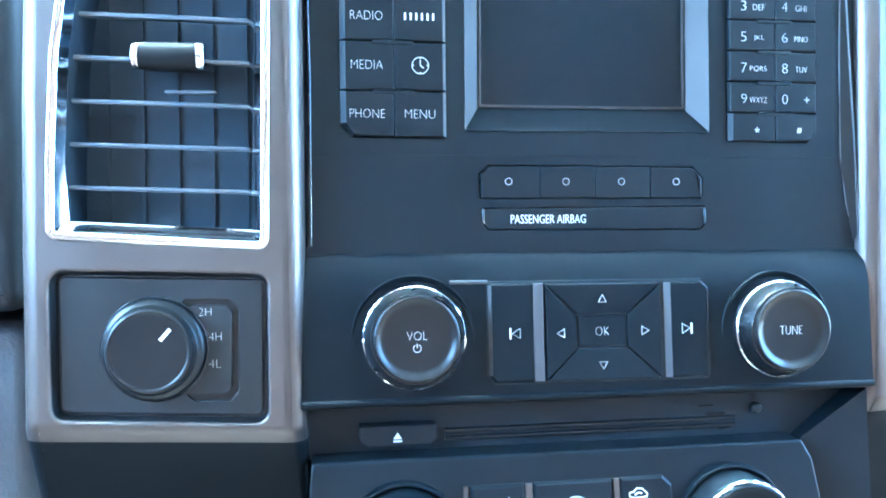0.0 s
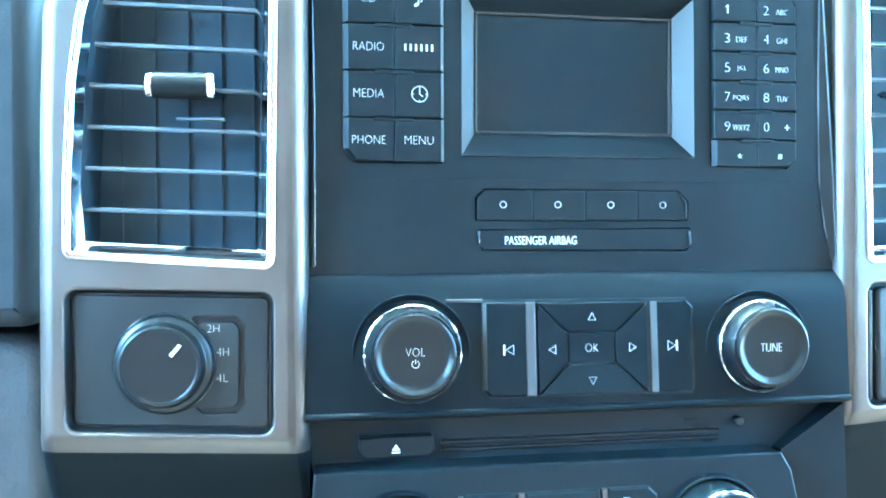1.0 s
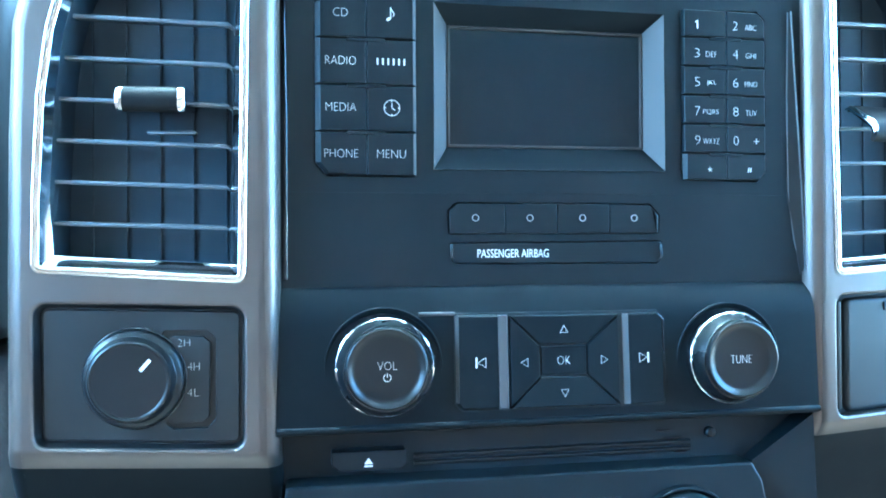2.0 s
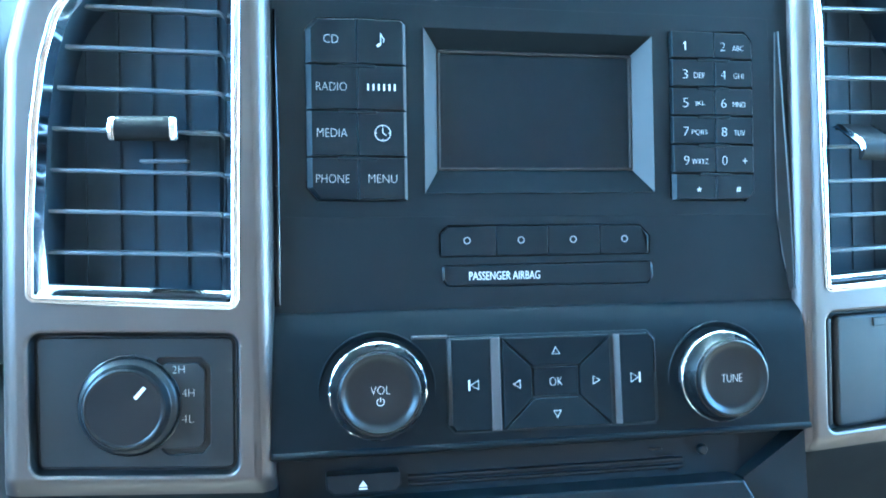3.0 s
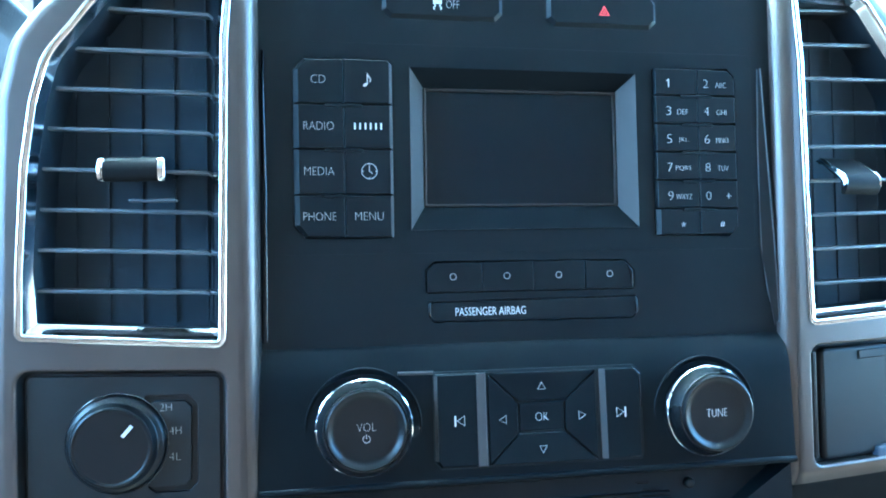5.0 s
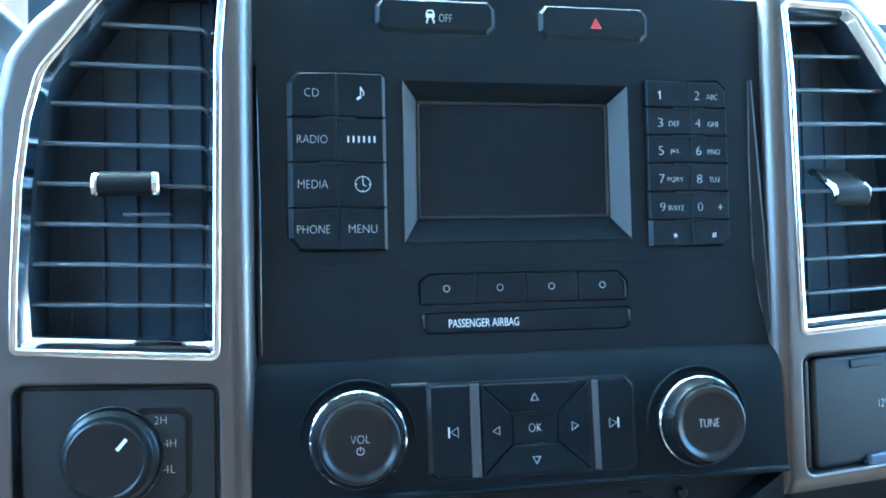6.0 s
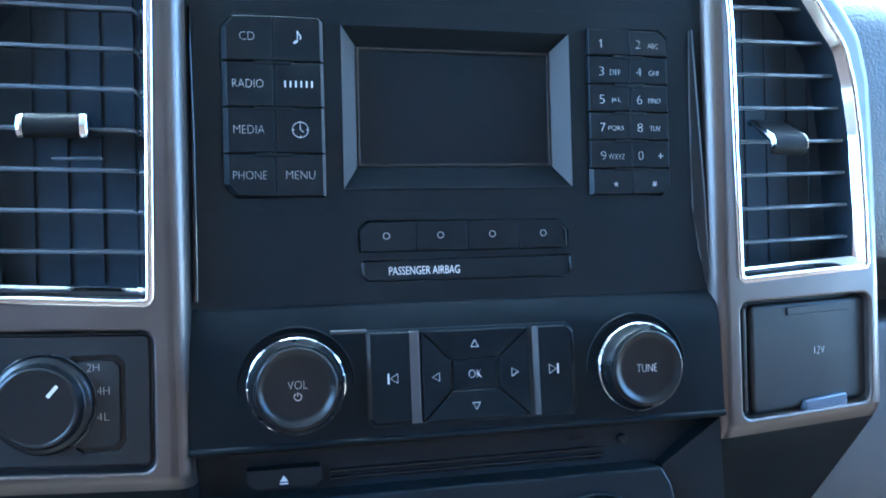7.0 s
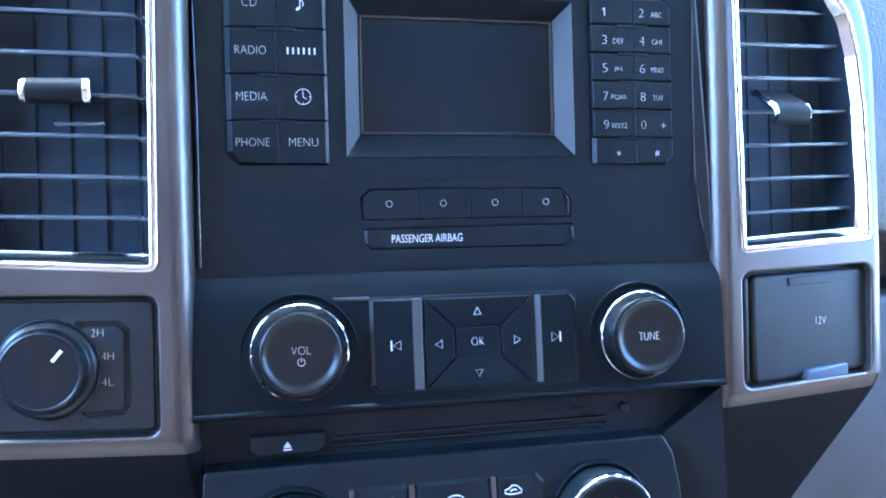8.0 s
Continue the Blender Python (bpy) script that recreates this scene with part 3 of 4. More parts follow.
def big_knob(name, label, cx, cz, y0, front):
    """A turned knob square to the sloping panel: shallow socket, glossy barrel, thin worn chrome edge, shoulder and dished cap."""
    ob = thing(name, label, "knob")

    def lean(bm):
        for v in bm.verts:
            v.co.z -= 0.07 * (v.co.y - front)
        return bm

    bm = bmesh.new()
    lathe(bm, [(26.8, y0 + 5), (26.8, y0 + 0.1), (26.5, y0 - 0.25), (26.1, y0 - 0.25), (25.7, y0 + 0.2), (23.6, y0 + 2.6), (21.0, y0 + 3.0)], cx, cz, caps=False)
    part("collar", lean(bm), PANEL, ob, "black socket round the knob")
    bm = bmesh.new()
    lathe(bm, [(21.9, y0 + 3), (22.0, front + 10.9), (21.6, front + 10.0)], cx, cz)
    part("barrel", lean(bm), GLOSS, ob, "glossy black barrel")
    bm = bmesh.new()
    rng = random.Random(name)
    wear = [rng.random() for k in range(28)]
    ring_n = 168
    loops = []
    for r, y, notch in ((21.8, front + 10.9, 0), (22.4, front + 10.6, 0.1), (22.35, front + 9.9, 0.3), (22.1, front + 9.3, 0.8), (21.75, front + 8.95, 1.0), (21.2, front + 9.2, 0)):
        row = []
        for k in range(ring_n):
            a = 2 * math.pi * k / ring_n
            worn = wear[k * 28 // ring_n]
            bite = notch * (0.5 * (worn > 0.72) + 0.25 * (k % 6 == 0) + 0.1 * math.sin(5 * a + 1.0))
            row.append((cx + (r - bite) * math.cos(a), y + 0.6 * bite, cz + (r - bite) * math.sin(a)))
        loops.append(row)
    loft(bm, loops)
    part("chrome_ring", lean(bm), WORN_CHROME, ob, "thin bright chrome ring with worn notches")
    bm = bmesh.new()
    lathe(bm, [(21.4, front + 10.0), (21.6, front + 8.9), (21.5, front + 8.2), (21.1, front + 6.8), (19.4, front + 2.8), (18.9, front + 1.9), (18.5, front + 1.8), (18.3, front + 3.0)], cx, cz, 112, caps=False)
    for v in bm.verts:
        dx, dz = v.co.x - cx, v.co.z - cz
        if v.co.y > front + 6:
            grip = 1 - 0.014 * max(0.0, math.cos(16 * math.atan2(dz, dx))) ** 3
            v.co.x, v.co.z = cx + dx * grip, cz + dz * grip
    part("shoulder", lean(bm), GRIP, ob, "soft black shoulder")
    bm = bmesh.new()
    lathe(bm, [(18.2, front + 3.0), (18.1, front + 0.9), (17.8, front + 0.25), (17.2, front - 0.1), (16.6, front + 0.1), (15.6, front + 1.1), (14.4, front + 1.9), (13.4, front + 2.1), (7.0, front + 2.15), (0.4, front + 2.2)], cx, cz, 72)
    face = part("cap", lean(bm), SOFT, ob, "dished soft black cap")
    return ob, face


vol, face = big_knob("volume_knob", "black volume knob with a thin chrome ring", -81.2, -129.9, FACE, -22.6)
bm = bmesh.new()
lettering(bm, "VOL", -81.0, -128.8, 8.4, 3.5, -20.5)
icon_power(bm, -81.0, -134.0, -20.5, 1.6)
part("legend", bm, INK, face, "white printed legend")
tune, face = big_knob("tuning_knob", "black tuning knob with a thin chrome ring", 86.6, -130.6, FACE, -22.6)
bm = bmesh.new()
lettering(bm, "TUNE", 86.4, -130.9, 10.6, 3.7, -20.5)
part("legend", bm, INK, face, "white printed legend")

seek = thing("seek_pad", "charcoal seek and menu button pad with white arrows", "button pad")
PAD_OUT = [(-48.9, -148.8), (-46, -152), (52, -152.6), (53.3, -150), (53.4, -112), (49.8, -108.2), (-48.6, -108.0)]


def tilt(bm, z0=-130.0, y0=-8.7, slope=0.0625):
    """Lays a body built at y = 0 onto the sloping lower panel."""
    for v in bm.verts:
        v.co.y += y0 + slope * (v.co.z - z0)
    return bm


bm = bmesh.new()
slab(bm, inset(PAD_OUT, -0.4), -0.2, 3, 0.15, 1)
part("bed", tilt(bm), DUCT, seek, "black gap round the pad")
bm = bmesh.new()
frustum(bm, [(-48.6, -148.6), (-45.8, -151.6), (-24.0, -151.8), (-24.0, -108.4), (-48.3, -108.4)], [(-47.4, -148.2), (-45.4, -150.6), (-24.4, -150.8), (-24.4, -109.2), (-47.2, -109.2)], -0.4, -1.9, 0.2)
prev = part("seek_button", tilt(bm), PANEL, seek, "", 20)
bm = bmesh.new()
frustum(bm, rect(-28.8, -151.4, -24.2, -108.7), rect(-28.6, -151.2, -24.6, -108.9), -1.8, -2.3, 0.1)
part("accent_strip", tilt(bm), ACCENT, prev, "grey strip along the button")
# Highlight on the button's left bevel, painted as a satin grey strip.
bm = bmesh.new()
loft(bm, [[(-48.6, -0.5, z), (-47.3, -1.95, z), (-47.2, -1.8, z), (-48.5, -0.3, z)] for z in (-148.2, -109.2)], True, True)
part("edge_bevel", tilt(bm), BEVEL, prev, "bevel along the button, its highlight painted in satin grey")
bm = bmesh.new()
icon_triangle(bm, -36.0, -130.2, -1.9, 180, 2.5)
strip(bm, [(-39.2, -132.6), (-39.2, -127.8)], 0.7, -2.1)
part("legend", tilt(bm), INK, prev, "white previous mark")
bm = bmesh.new()
frustum(bm, [(30.2, -152.0), (51.8, -152.2), (53.0, -149.8), (53.1, -112.2), (49.7, -108.6), (30.2, -109.0)], [(34.8, -151.4), (51.2, -151.2), (51.8, -149.6), (51.8, -112.6), (49.0, -109.6), (34.8, -109.6)], 1.2, -1.9, 0.2)
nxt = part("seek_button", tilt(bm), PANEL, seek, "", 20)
bm = bmesh.new()
loft(bm, [[(30.5, 0.9, z), (34.6, -1.86, z), (34.7, -1.7, z), (30.6, 1.1, z)] for z in (-151.6, -109.3)], True, True)
part("accent_strip", tilt(bm), ACCENT, nxt, "blue-grey strip along the button")
# Added glossy strip in place of the corner's edge highlight.
bm = bmesh.new()
slab(bm, fillet([(52.0, -128.0), (52.9, -128.0), (52.9, -112.3), (49.6, -109.0), (48.8, -109.4), (52.0, -112.8)], 0.2, 2), -2.1, 0, 0.5, 4)
part("end_bevel", tilt(bm), GLOSS, nxt, "glossy strip added for the button's corner highlight")
bm = bmesh.new()
icon_triangle(bm, 41.0, -130.0, -1.9, 0, 2.5)
strip(bm, [(44.2, -132.4), (44.2, -127.6)], 0.7, -2.1)
part("legend", tilt(bm), INK, nxt, "white next mark")
OKB = (-8.6, -137.3, 14.0, -123.3)
QUADS = [
    ([(-23.4, -109.0), (29.9, -109.2), (14.0, -123.0), (-8.6, -123.0)], (2.8, -116.3, 90)),
    ([(-23.4, -151.6), (-8.6, -137.6), (14.0, -137.6), (29.9, -151.8)], (2.6, -144.8, 270)),
    ([(-23.4, -151.4), (-23.4, -109.2), (-8.8, -123.3), (-8.8, -137.3)], (-16.0, -130.7, 180)),
    ([(29.9, -151.6), (14.2, -137.3), (14.2, -123.3), (29.9, -109.4)], (21.8, -130.4, 0)),
]
for pts, (x, z, turn) in QUADS:
    pts = inset(pts, 0.14)
    bm = bmesh.new()
    frustum(bm, pts, inset(pts, 0.25), -0.3, -1.3, 0.2)
    for v in bm.verts:
        d = max(abs(v.co.x - 2.7) - 11.3, abs(v.co.z + 130.3) * 1.0 - 7.0, 0) / 14
        v.co.y -= 0.7 * d
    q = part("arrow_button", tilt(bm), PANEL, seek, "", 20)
    bm = bmesh.new()
    icon_triangle(bm, x, z, -1.9, turn, 2.2)
    part("legend", tilt(bm), INK, q, "white arrow outline")
bm = bmesh.new()
slab(bm, inset(rect(*OKB), 0.4), -1.0, 1, 0.4, 2)
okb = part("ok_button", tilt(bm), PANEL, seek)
bm = bmesh.new()
lettering(bm, "OK", 2.7, -130.3, 6.2, 3.8, -1.0)
part("legend", tilt(bm), INK, okb, "white printed legend")
bm = bmesh.new()
slab(bm, [(-65.2, -108.6), (-48.6, -108.6), (-48.6, -107.0), (-65.2, -107.0)], -0.9, 2, 0.6, 3)
part("ledge", tilt(bm, -108, -6.9), ACCENT, seek, "slim ridge beside the pad")

# ---- disc slot in the recess under the lower panel ----
slot = thing("disc_slot", "black disc slot with an eject button, under the fascia lip", "disc player")
bm = bmesh.new()
slab(bm, rect(-127.5, -186, 133, -159), 7, 15, 0.5)
part("back_wall", bm, DUCT, slot)
bm = bmesh.new()
slab(bm, fillet([(-104.6, -170.4), (-70.6, -170.4), (-70.0, -176.6), (-73.0, -179.6), (-101, -179.6), (-104.6, -176.5)], 0.8, 3), -0.2, 8, 0.6)
eject = part("eject_button", bm, KEY, slot, "charcoal eject button")
bm = bmesh.new()
slab(bm, [(-89.7, -176.4), (-85.9, -176.4), (-87.8, -173.6)], -0.4, 0, 0.05, 1)
slab(bm, rect(-89.7, -177.7, -85.9, -177.0), -0.4, 0, 0.05, 1)
part("legend", bm, INK, eject, "white eject mark")
for z, d in ((-175.2, 5.2), (-178.6, 5.2)):
    bm = bmesh.new()
    profile_body(bm, [(8, z - 1.0), (d + 0.6, z - 1.0), (d, z - 0.4), (d, z + 0.4), (d + 0.6, z + 1.0), (8, z + 1.0)], -66, 74)
    part("slot_lip", bm, PLATE, slot, "glossy lip of the slot")
for x, z, w in ((56, -169.4, 7), (60, -173.2, 9), (66, -180.4, 6)):
    bm = bmesh.new()
    slab(bm, fillet(rect(x, z - 0.5, x + w, z + 0.5), 0.4, 3), 5.6, 8, 0.3, 2)
    part("guide_rib", bm, GLOSS, slot)
bm = bmesh.new()
lathe(bm, [(2.6, 8), (2.6, 4.6), (2.0, 3.8), (0.4, 3.4)], 84.5, -171.0, 20)
part("sensor", bm, PLATE, slot)

# ---- climate panel ----
climate = thing("climate_panel", "dark grey climate control panel with knobs and buttons", "control panel")
CLIM = [(-126, -240), (-126, -196), (-125, -183.0), (99.5, -183.6), (104.0, -192), (106.2, -208), (106, -240)]
bm = bmesh.new()
slab(bm, fillet(CLIM, [0, 3, 2, 1.5, 3, 3, 0], 3), 0, 30, 1.2)


def tilt_climate(bm):
    for v in bm.verts:
        v.co.y += -8.0 + 0.16 * (v.co.z + 183.5)
    return bm


part("body", tilt_climate(bm), FASCIA, climate)
for side in (-1, 1):
    bm = bmesh.new()
    if side < 0:
        front = [(-128.2, 6.0, -161.6), (-127.0, 4.0, -186), (-126.0, 2.0, -240), (-128.2, 0.0, -240)]
    else:
        front = [(134.2, -6.0, -161.4), (103.4, -1.0, -184.6), (105.4, -2.0, -196), (106.6, -4.0, -210), (106.6, -6.0, -240), (134.2, -10.0, -240)]
    loft(bm, [front, [(x, y + 14, z) for x, y, z in front]], True, True)
    part("side_cheek", bm, FASCIA, climate, "charcoal side cheek of the recess")
KY, KZ = -8.0 - 0.16 * 31, -217.0
for x, name in ((-86.8, "fan_knob"), (62.0, "temperature_knob")):
    bm = bmesh.new()
    lathe(bm, [(25.4, KY + 6), (25.4, KY + 0.2), (25.0, KY - 0.6), (24.2, KY - 0.8), (23.4, KY + 0.4), (22.4, KY + 2.0)], x, KZ, caps=False)
    part("knob_collar", bm, PANEL, climate)
    bm = bmesh.new()
    lathe(bm, [(22.4, KY + 4), (22.6, KY - 9.0), (22.2, KY - 12.0), (21.6, KY - 13.0)], x, KZ)
    knob = part("knob", bm, PANEL, climate, "black rotary knob")
    bm = bmesh.new()
    rng = random.Random(name)
    wear = [rng.random() for k in range(22)]
    loops = []
    for r, y, notch in ((21.5, KY - 12.6, 0), (22.1, KY - 12.9, 0.1), (22.2, KY - 13.4, 0.4), (21.9, KY - 14.0, 1.0), (21.3, KY - 14.2, 0.4), (20.8, KY - 13.8, 0)):
        bites = [notch * (0.6 * (wear[k * 22 // 132] > 0.62) + 0.2 * (k % 6 == 0)) for k in range(132)]
        loops.append([(x + (r - d) * math.cos(2 * math.pi * k / 132), y + 0.7 * d, KZ + (r - d) * math.sin(2 * math.pi * k / 132)) for k, d in enumerate(bites)])
    loft(bm, loops)
    part("chrome_ring", bm, WORN_CHROME, knob, "thin chrome ring with worn notches")
    bm = bmesh.new()
    lathe(bm, [(21.3, KY - 13.2), (21.1, KY - 14.8), (20.5, KY - 15.5), (19.6, KY - 15.7), (18.8, KY - 15.3), (17.2, KY - 14.4), (0.4, KY - 14.3)], x, KZ, 72)
    part("cap", bm, PANEL, knob)
    if x > 0:
        for mat, a0, a1 in ((BLUE, 160, 96), (DULL_RED, 84, 20)):
            bm = bmesh.new()
            strip(bm, arc(x, KZ, 10.5, a0, a1, 12), 1.5, KY - 14.6)
            part("legend", bm, mat, knob, "coloured temperature arc")
for k, (x0, x1) in enumerate(((-57.5, -33.6), (-29.6, 6.2), (10.0, 34.0))):
    bm = bmesh.new()
    base = rect(x0, -226, x1, -195.6)
    if k == 2:
        base = base[:2] + [(x1, -199.5), (x1 - 4.2, -195.6)] + base[3:]
    frustum(bm, base, inset(base, 1.0), -0.2, -1.6, 0.2)
    key = part("button", tilt_climate(bm), KEY, climate, "", 20)
    bm = bmesh.new()
    cx, cz = ((-41.0, -203.6), (-11.0, -205.0), (17.6, -202.6))[k]
    if k == 0:
        icon_power(bm, cx, cz, -1.6, 2.4)
    elif k == 1:
        strip(bm, [(cx - 2.2, cz - 1.2), (cx - 3.8, cz + 1.8), (cx - 1.5, cz + 2.7), (cx + 1.5, cz + 2.7), (cx + 3.8, cz + 1.8), (cx + 2.2, cz - 1.2)], 0.5, -1.8)
        for d in (-1.4, 0, 1.4):
            strip(bm, [(cx + d, cz + 1.2), (cx + d + 0.4, cz), (cx + d - 0.4, cz - 1.2), (cx + d, cz - 2.6)], 0.5, -1.8)
    else:
        strip(bm, [(cx - 4, cz - 1), (cx - 4, cz + 0.6), (cx - 2, cz + 1.0), (cx - 0.6, cz + 2.4), (cx + 2.0, cz + 2.2), (cx + 3.4, cz + 0.8), (cx + 4.2, cz + 0.2), (cx + 4.0, cz - 1.2), (cx + 1, cz - 1.6), (cx - 2, cz - 1.6)], 0.5, -1.8, closed=True)
        strip(bm, [(cx - 1.6, cz - 0.4), (cx, cz + 0.6), (cx + 1.8, cz + 0.2)], 0.5, -1.8)
    part("legend", tilt_climate(bm), INK, key, "white climate mark")
for x0, x1 in ((-60.6, -58.6), (-33.0, -30.2), (6.8, 9.4)):
    bm = bmesh.new()
    slab(bm, rect(x0, -226, x1, -195.8), -1.2, 1, 0.5, 2)
    part("divider", tilt_climate(bm), SILVER, climate, "satin silver divider")

# ---- trim pods with vents beside the fascia ----
POD_OUT = [(-3.5, -290), (108.4, -290), (108.5, -161), (108.6, -90), (108.0, -30), (106.5, 18), (100.5, 44), (88.5, 60.5), (56, 90), (46, 95), (-3.5, 95)]
RING = [(10.6, -92.2), (98.2, -87.0), (97.8, -56), (95.6, -12.5), (91.8, 16.2), (86.2, 37.0), (75.8, 50.0), (54.5, 78.0), (48.0, 82.4), (5.2, 81.6), (8.4, 44)]
RING_R = [4.0, 4.0, 0, 30, 40, 30, 30, 8, 6, 4, 0]
POCKET = [(11.3, -164.2), (97.6, -160.8), (98.3, -100.3), (11.0, -102.6)]


def edge_at(z):
    """The vent's outer edge at height z."""
    side = RING[1:9]
    for (a, za), (b, zb) in zip(side, side[1:]):
        if za <= z <= zb:
            return a + (b - a) * (z - za) / (zb - za)
    return 98.0


def build_pod(s, at):
    m = lambda pts: [(s * u, z) for u, z in pts]
    trim = thing("trim_bezel", "satin silver trim bezel framing an air vent beside the fascia", "trim", at, "trim bezels")
    ring = fillet(m(RING), RING_R, 6)
    pocket = fillet(m(POCKET), 5.5, 5)
    bm = bmesh.new()
    wide = [(u + 1.7 if s < 0 and u > 85 else u, z) for u, z in POD_OUT]
    outer = fillet(m(wide), [3, 3, 0, 0, 0, 30, 30, 40, 25, 10, 3], 6)
    sheet(bm, outer, [inset(ring, 0.4), pocket], 0, 8.0, 14, 1.6, 9.0, 8)
    for z in (-165, -166.2, -167.4, -168.6, -170, -171.6, -173.6, -177, -181, -186, -194, -206, -226):
        bmesh.ops.bisect_plane(bm, geom=bm.verts[:] + bm.edges[:] + bm.faces[:], plane_co=(0, 0, z), plane_no=(-0.033 * s, 0, 1))
    for v in bm.verts:
        under = max(0.0, -165.0 + 0.033 * s * v.co.x - v.co.z)
        if s < 0:
            v.co.x *= 1.0 + 0.0016 * under
        v.co.y += 0.80 * under * under / (under + 5.0)
    # The silver foot turns charcoal below the fold: its shade is painted in.
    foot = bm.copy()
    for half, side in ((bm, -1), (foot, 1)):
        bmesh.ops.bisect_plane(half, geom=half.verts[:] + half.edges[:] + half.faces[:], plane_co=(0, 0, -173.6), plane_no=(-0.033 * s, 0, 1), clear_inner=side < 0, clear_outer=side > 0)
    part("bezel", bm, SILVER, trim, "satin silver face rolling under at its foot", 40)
    part("lower_cover", foot, PANEL, trim, "folded-under foot of the bezel, its shade painted in charcoal", 40)

    vent = thing("air_vent", "black louvred air vent in a chrome ring", "air vent", at, "air vents")
    bm = bmesh.new()


    def deeper(d):
        """The ring's loop moved inwards by d, and further along its low side, where the slope is wider."""
        near, far = inset(ring, d), inset(ring, d + 2.0 * max(0.0, d - 3.3) / 2.1)
        return [b if b[1] < -78 else a for a, b in zip(near, far)]

    prof = [(-0.6, 1.2), (-0.5, -0.3), (-0.2, -0.8), (0.3, -1.0), (2.5, -0.8), (2.9, -0.5), (3.1, 0.0), (3.3, 0.4), (5.4, 4.2)]
    loft(bm, [flat(deeper(d), y) for d, y in prof])
    part("chrome_ring", bm, CHROME, vent, "bright chrome surround", 50)
    bm = bmesh.new()
    inner = deeper(5.3)
    loft(bm, [flat(inner, 4.0), flat(deeper(5.6), 5.6), flat(inset(ring, 6.4), 10), flat(inset(ring, 7.0), 30)])
    part("duct", bm, DUCT_WALL, vent, "dark duct walls")
    bm = bmesh.new()
    slab(bm, m(rect(9, -92, 100, 84)), 24, 32, 0.4, 1)
    part("duct_back", bm, WELL, vent, "dark depth of the duct")
    for k in range(9):
        z = (75.3 - 17.95 * k) if s < 0 else (73.6 - 18.1 * k)
        u1 = edge_at(z) - (4.8 if k > 1 else 8.0)
        u0 = (18.6 if s < 0 else 16.4) - 0.012 * (z + 92)
        if u1 - u0 < 12 or k == 0:
            u1 = max(u1, u0 + 26)
        bm = bmesh.new()
        blade = [(15, 1.3), (10, 0.95), (8.3, 0.8), (7.8, 0.0), (8.3, -0.8), (10, -0.85), (15, 0.1)]
        loops = []
        for u, drop, back in ((u0 - 1.4, -3.2, 1.5), (u0 - 0.6, -1.2, 0.6), (u0 + 1.2, 0, 0), (u1 - 1.2, 0, 0), (u1 + 0.8, -0.5, 0.8)):
            rise = 2.3 * (u - u0) / (u1 - u0)
            loops.append([(s * u, y + back, z + q + drop + rise) for y, q in blade])
        loft(bm, loops, True, True)
        blade_ob = part("louvre", bm, VENT, vent, "", 40)
        # front edge in a paler grey than the blade
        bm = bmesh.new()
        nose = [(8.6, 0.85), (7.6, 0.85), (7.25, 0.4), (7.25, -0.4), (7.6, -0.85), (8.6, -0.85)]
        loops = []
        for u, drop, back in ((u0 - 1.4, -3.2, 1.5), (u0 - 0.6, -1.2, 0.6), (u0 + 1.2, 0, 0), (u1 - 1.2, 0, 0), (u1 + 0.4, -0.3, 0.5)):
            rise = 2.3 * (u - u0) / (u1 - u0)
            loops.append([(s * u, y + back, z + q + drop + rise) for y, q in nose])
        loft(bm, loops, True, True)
        part("louvre_edge", bm, EDGE, blade_ob, "satin grey front edge, paler than the blade", 40)
    for k in range(5):
        u = 22.0 + 14.8 * k
        top, front = 80, 22.6 if s < 0 else 23.4
        bm = bmesh.new()
        slab(bm, rect(s * u - 0.5, -82, s * u + 0.5, top), front + 0.5, 24.5, 0.2, 2)
        vane = part("vane", bm, WELL, vent)
        bm = bmesh.new()
        slab(bm, rect(s * u - 0.5, -82, s * u + 0.5, top), front, front + 0.8, 0.2, 2)
        part("vane_edge", bm, WELL, vane, "satin front edge of the vane")
    uc = 48.0 if s < 0 else 39.5
    half = 14.2 if s < 0 else 11.6
    zt = -13.4
    if s < 0:
        tabp = [(18, 4.6), (2, 5.2), (-4, 4.6), (-6.6, 3.4), (-7.8, 1.2), (-8.1, -1.6), (-7.8, -4.2), (-6.8, -5.8), (-4.8, -6.2), (18, -2.4)]
        edge, slim, sink = 2.6, 0.9, 0.2
    else:
        tabp = [(11, 8.9), (9.4, 9.0), (7.6, 8.2), (-5.6, -0.8), (-7.6, -2.8), (-8.2, -5.2), (-8.0, -8.2), (-7.0, -10.6), (-5.2, -11.8), (-4.0, -11.0), (-4.2, -8.4), (-4.4, -6.0), (-3.6, -4.2), (8.4, 5.6), (11, 6.0)]
        edge = 1.0
    bm = bmesh.new()
    loft(bm, [[(s * u, y, zt + z) for y, z in tabp] for u in (uc - half + edge, uc + half - edge)], True, True)
    tab = part("tab", bm, TAB, vent, "soft dark grey thumb tab", 60)
    for e in (-1, 1):
        bm = bmesh.new()
        if s < 0:
            big, small = inset(tabp, -sink), inset(tabp, slim)
            steps = ((half - edge - 0.3, big), (half - 0.9, big), (half - 0.3, inset(tabp, 0.2)), (half, small))
        else:
            crest = [(10.6, 8.7), (7.6, 8.2), (-5.6, -0.8), (-7.6, -2.8), (-8.2, -5.0), (-8.1, -7.0)]
            fin = [(y - 0.3, z + 0.35) for y, z in crest] + [(y + 0.5, z - 0.35) for y, z in reversed(crest)]
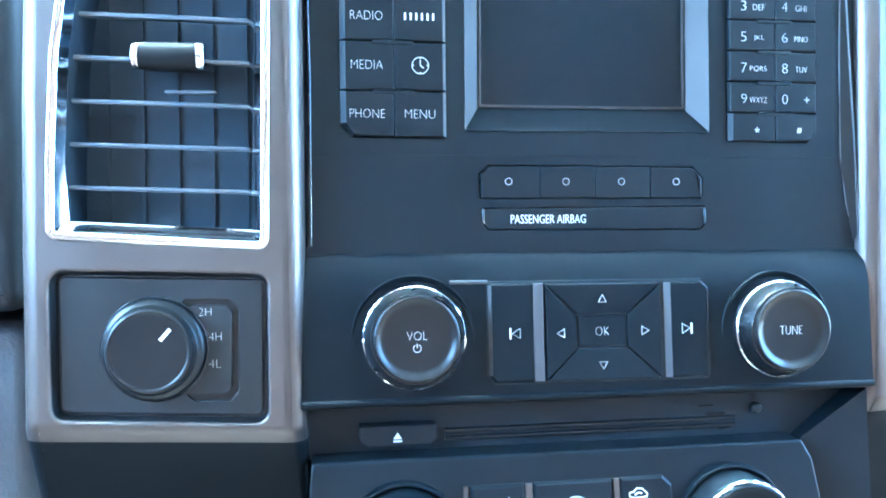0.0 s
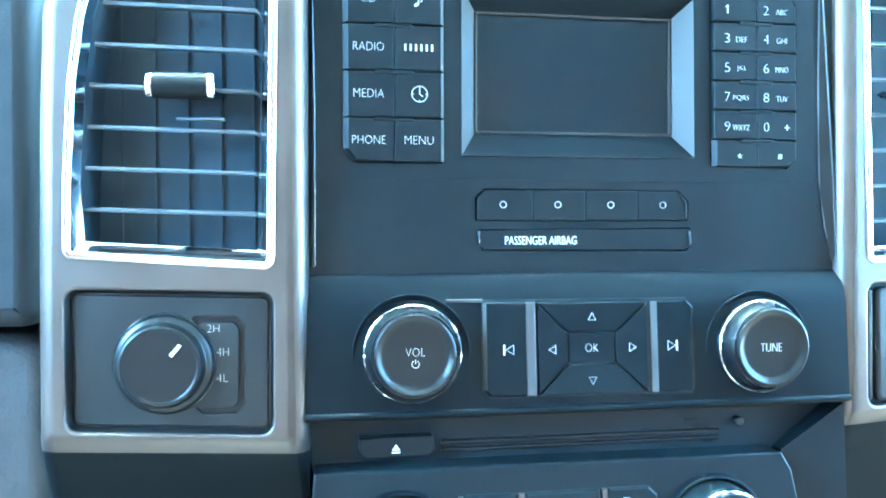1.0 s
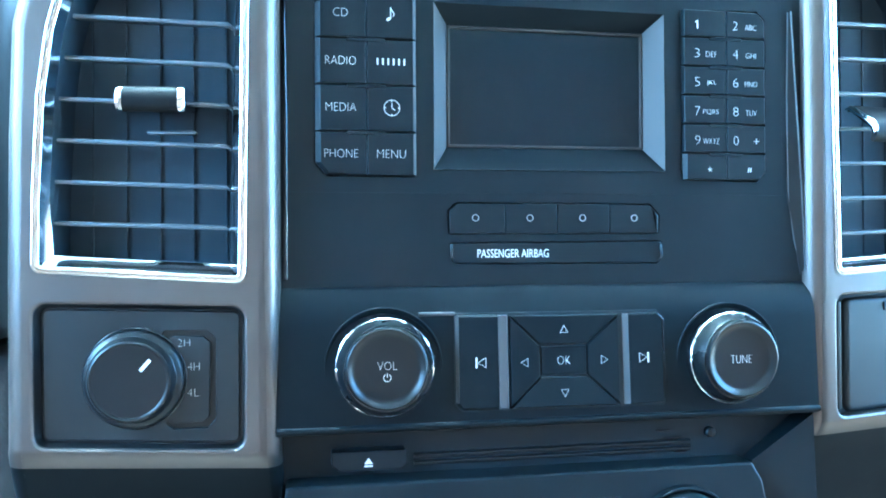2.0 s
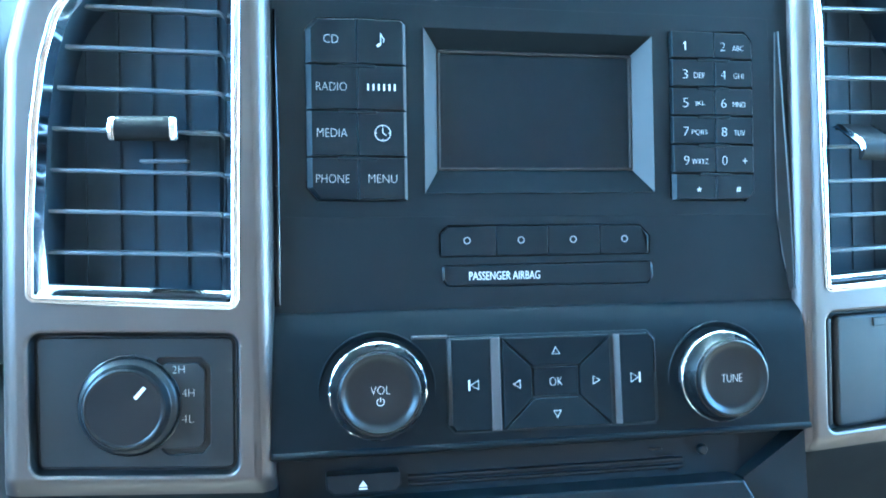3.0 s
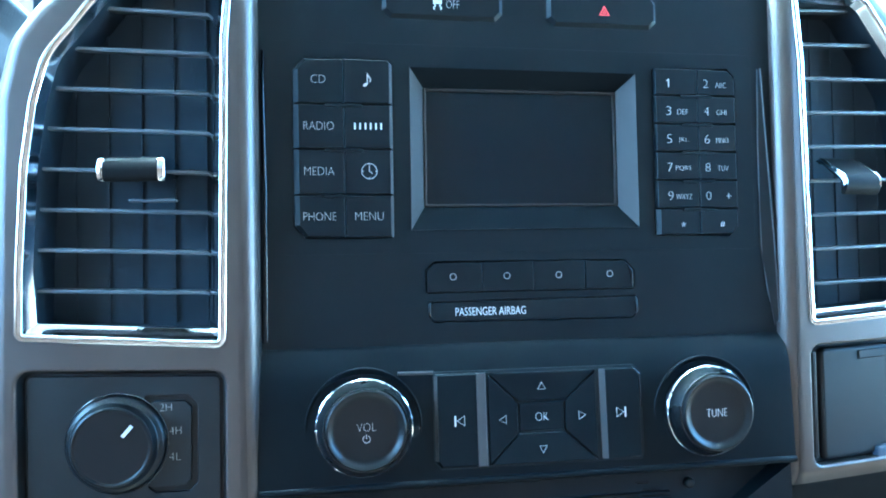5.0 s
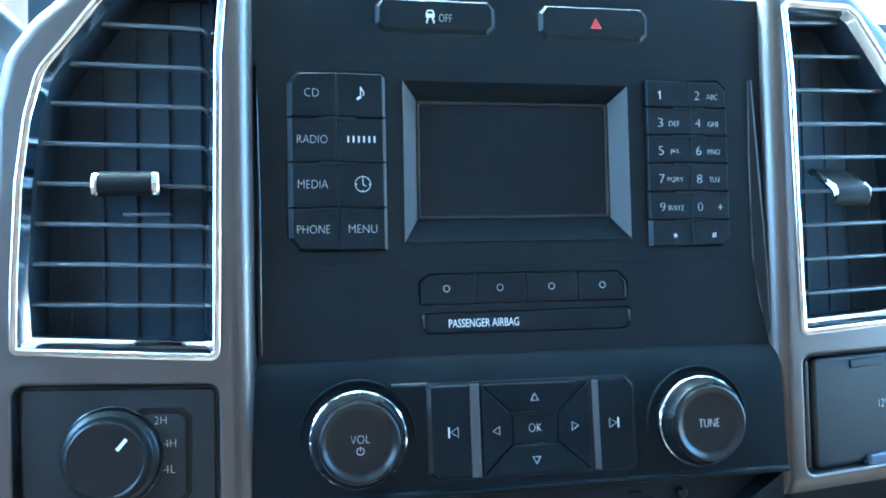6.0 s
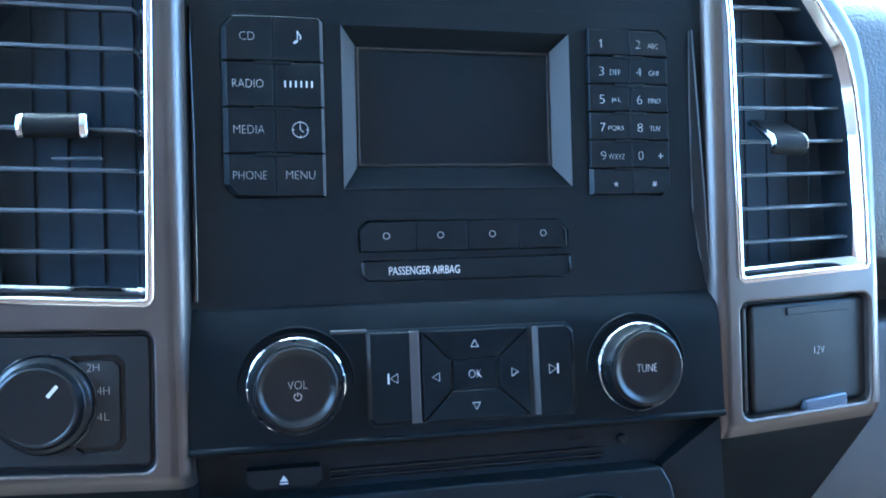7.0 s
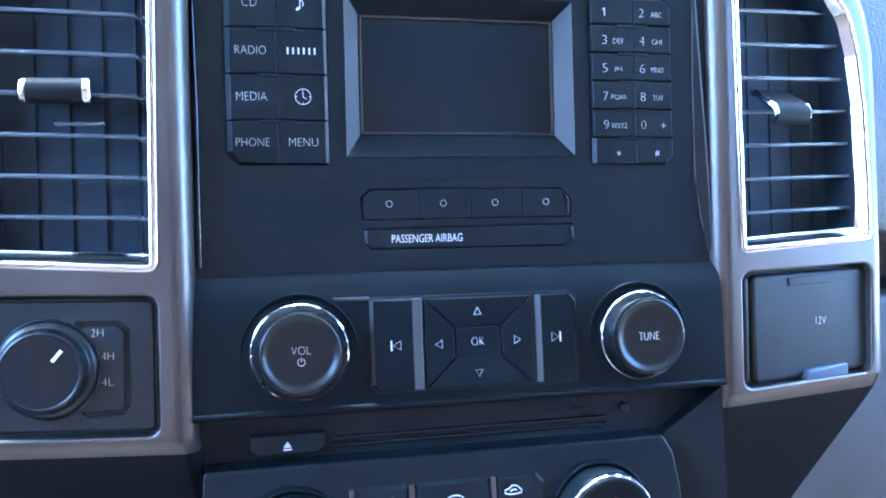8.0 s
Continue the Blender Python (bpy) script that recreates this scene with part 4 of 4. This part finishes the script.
            steps = ((half - edge - 0.6, [(y + 0.4, z - 0.5) for y, z in fin]), (half - edge, fin), (half - edge + 0.3, fin), (half + 0.2, [(y + 0.9, z - 1.1) for y, z in fin]))
        loft(bm, [[(s * (uc + e * d), y, zt + z) for y, z in loop] for d, loop in steps], True, True)
        part("chrome_cap", bm, CHROME, tab, "chrome end of the tab", 40)
    if s < 0:
        bm = bmesh.new()
        slab(bm, fillet(rect(s * 52.6, -27.4, s * 32.0, -26.2), 0.4, 2), 5.5, 9, 0.3, 2)
        part("slider", bm, EDGE, vent, "slim slider bar under the tab")
    return trim


build_pod(-1, DASH @ pose(-0.131, -0.013, 0, 0, 0, -4))
build_pod(1, DASH @ pose(0.137, -0.0075, 0, 0, 0, 6))

# ---- drive selector in the pocket of the driver-side bezel ----
at = DASH @ pose(-0.131, -0.013, 0, 0, 0, -4)
drive = thing("drive_selector", "dark plate with a round four-wheel-drive selector knob", "switch", at)
m = lambda pts: [(-u, z) for u, z in pts]
GATE = fillet([(46, -112.8), (27.5, -113.0), (23.4, -116.8), (23.8, -151.2), (27.2, -154.9), (41.5, -155.2), (46, -151.6), (42.0, -152.8), (28.6, -152.4), (26.4, -150.0), (26.0, -118.2), (28.8, -115.4), (41.5, -115.2), (46, -117.0)], 1.2, 3)
bm = bmesh.new()
sheet(bm, inset(fillet(m(POCKET), 5.0, 4), 2.5), [m(GATE)], 4.0, 0.5, 6, 0.5, 1.6)
part("plate", bm, POCKET_GREY, drive, "dark grey satin plate")
bm = bmesh.new()
slab(bm, m([(20, -158), (48, -158), (48, -108), (20, -108)]), 5.5, 8, 0.2, 1)
part("groove_floor", bm, SOFT, drive)
bm = bmesh.new()
rim = fillet(m(POCKET), 5.5, 5)
loft(bm, [flat(inset(rim, -0.2), 1.2), flat(inset(rim, 0.4), 2.4), flat(inset(rim, 1.4), 4.9), flat(inset(rim, 2.2), 4.8), flat(inset(rim, 2.7), 4.2), flat(inset(rim, 3.4), 4.1)])
part("rim", bm, SOFT, drive, "dark sloping rim of the pocket")
bm = bmesh.new()
lathe(bm, [(21.2, 5), (21.2, 2.6), (20.8, 1.2), (19.9, 0.2), (18.8, -0.2), (18.2, -0.9), (17.6, -3.4), (17.0, -4.6), (16.2, -5.0), (15.6, -4.9), (15.2, -4.6), (0.4, -4.5)], -57.6, -133.0)
knob = part("knob", bm, SOFT, drive, "soft black rotary knob")
bm = bmesh.new()
lathe(bm, [(21.9, 4.8), (22.0, 3.8), (21.5, 3.4), (20.9, 3.6)], -57.6, -133.0, caps=False)
part("knob_skirt", bm, GLOSS, knob, "glossy skirt")
bm = bmesh.new()
strip(bm, [(-53.0, -128.6), (-49.0, -124.0)], 1.5, -4.8)
part("pointer", bm, INK, knob, "white pointer mark")
bm = bmesh.new()
for word, u, z in (("2H", 37.0, -118.1), ("4H", 33.0, -128.3), ("4L", 33.3, -139.6)):
    lettering(bm, word, -u, z, 5.0, 3.3, 4.0)
part("legend", bm, INK, drive, "white printed legend")

# ---- outlet cover in the pocket of the passenger-side bezel ----
at = DASH @ pose(0.137, -0.0075, 0, 0, 0, 6)
outlet = thing("power_outlet", "grey hinged power outlet cover marked 12V", "outlet", at)
bm = bmesh.new()
slab(bm, fillet(POCKET, 5.0, 4), 7.6, 10, 0.2, 1)
part("well", bm, DUCT, outlet)
bm = bmesh.new()
lid_pts = fillet([(20.5, -163.2), (100.4, -159.2), (101.0, -102.4), (20.0, -104.6)], [4, 5, 4, 4], 4)
slab(bm, lid_pts, 4.4, 8.5, 2.4, 4)
lid = part("lid", bm, POCKET_GREY, outlet, "grey plastic lid")
bm = bmesh.new()
slab(bm, [(44.4, -111.2), (86.6, -109.4), (86.8, -104.4), (44.0, -106.8)], 3.6, 6, 0.5, 2)
part("hinge", bm, POCKET_GREY, lid)
bm = bmesh.new()
slab(bm, fillet([(53.0, -166.4), (83.2, -164.6), (82.2, -155.0), (53.2, -157.4)], 1.4, 3), 1.8, 6, 1.4, 4)
part("finger_tab", bm, SATIN_BLUE, lid, "small blue-grey finger tab")
bm = bmesh.new()
slab(bm, fillet(rect(15.5, -161.5, 18.6, -106), 1.2, 3), 5.2, 8.5, 0.9, 3)
part("side_rib", bm, SOFT, outlet, "dark rib beside the lid")
bm = bmesh.new()
lettering(bm, "12V", 66.0, -131.0, 6.9, 4.2, 4.4, 0.3)
part("legend", bm, INK, lid, "white printed legend")
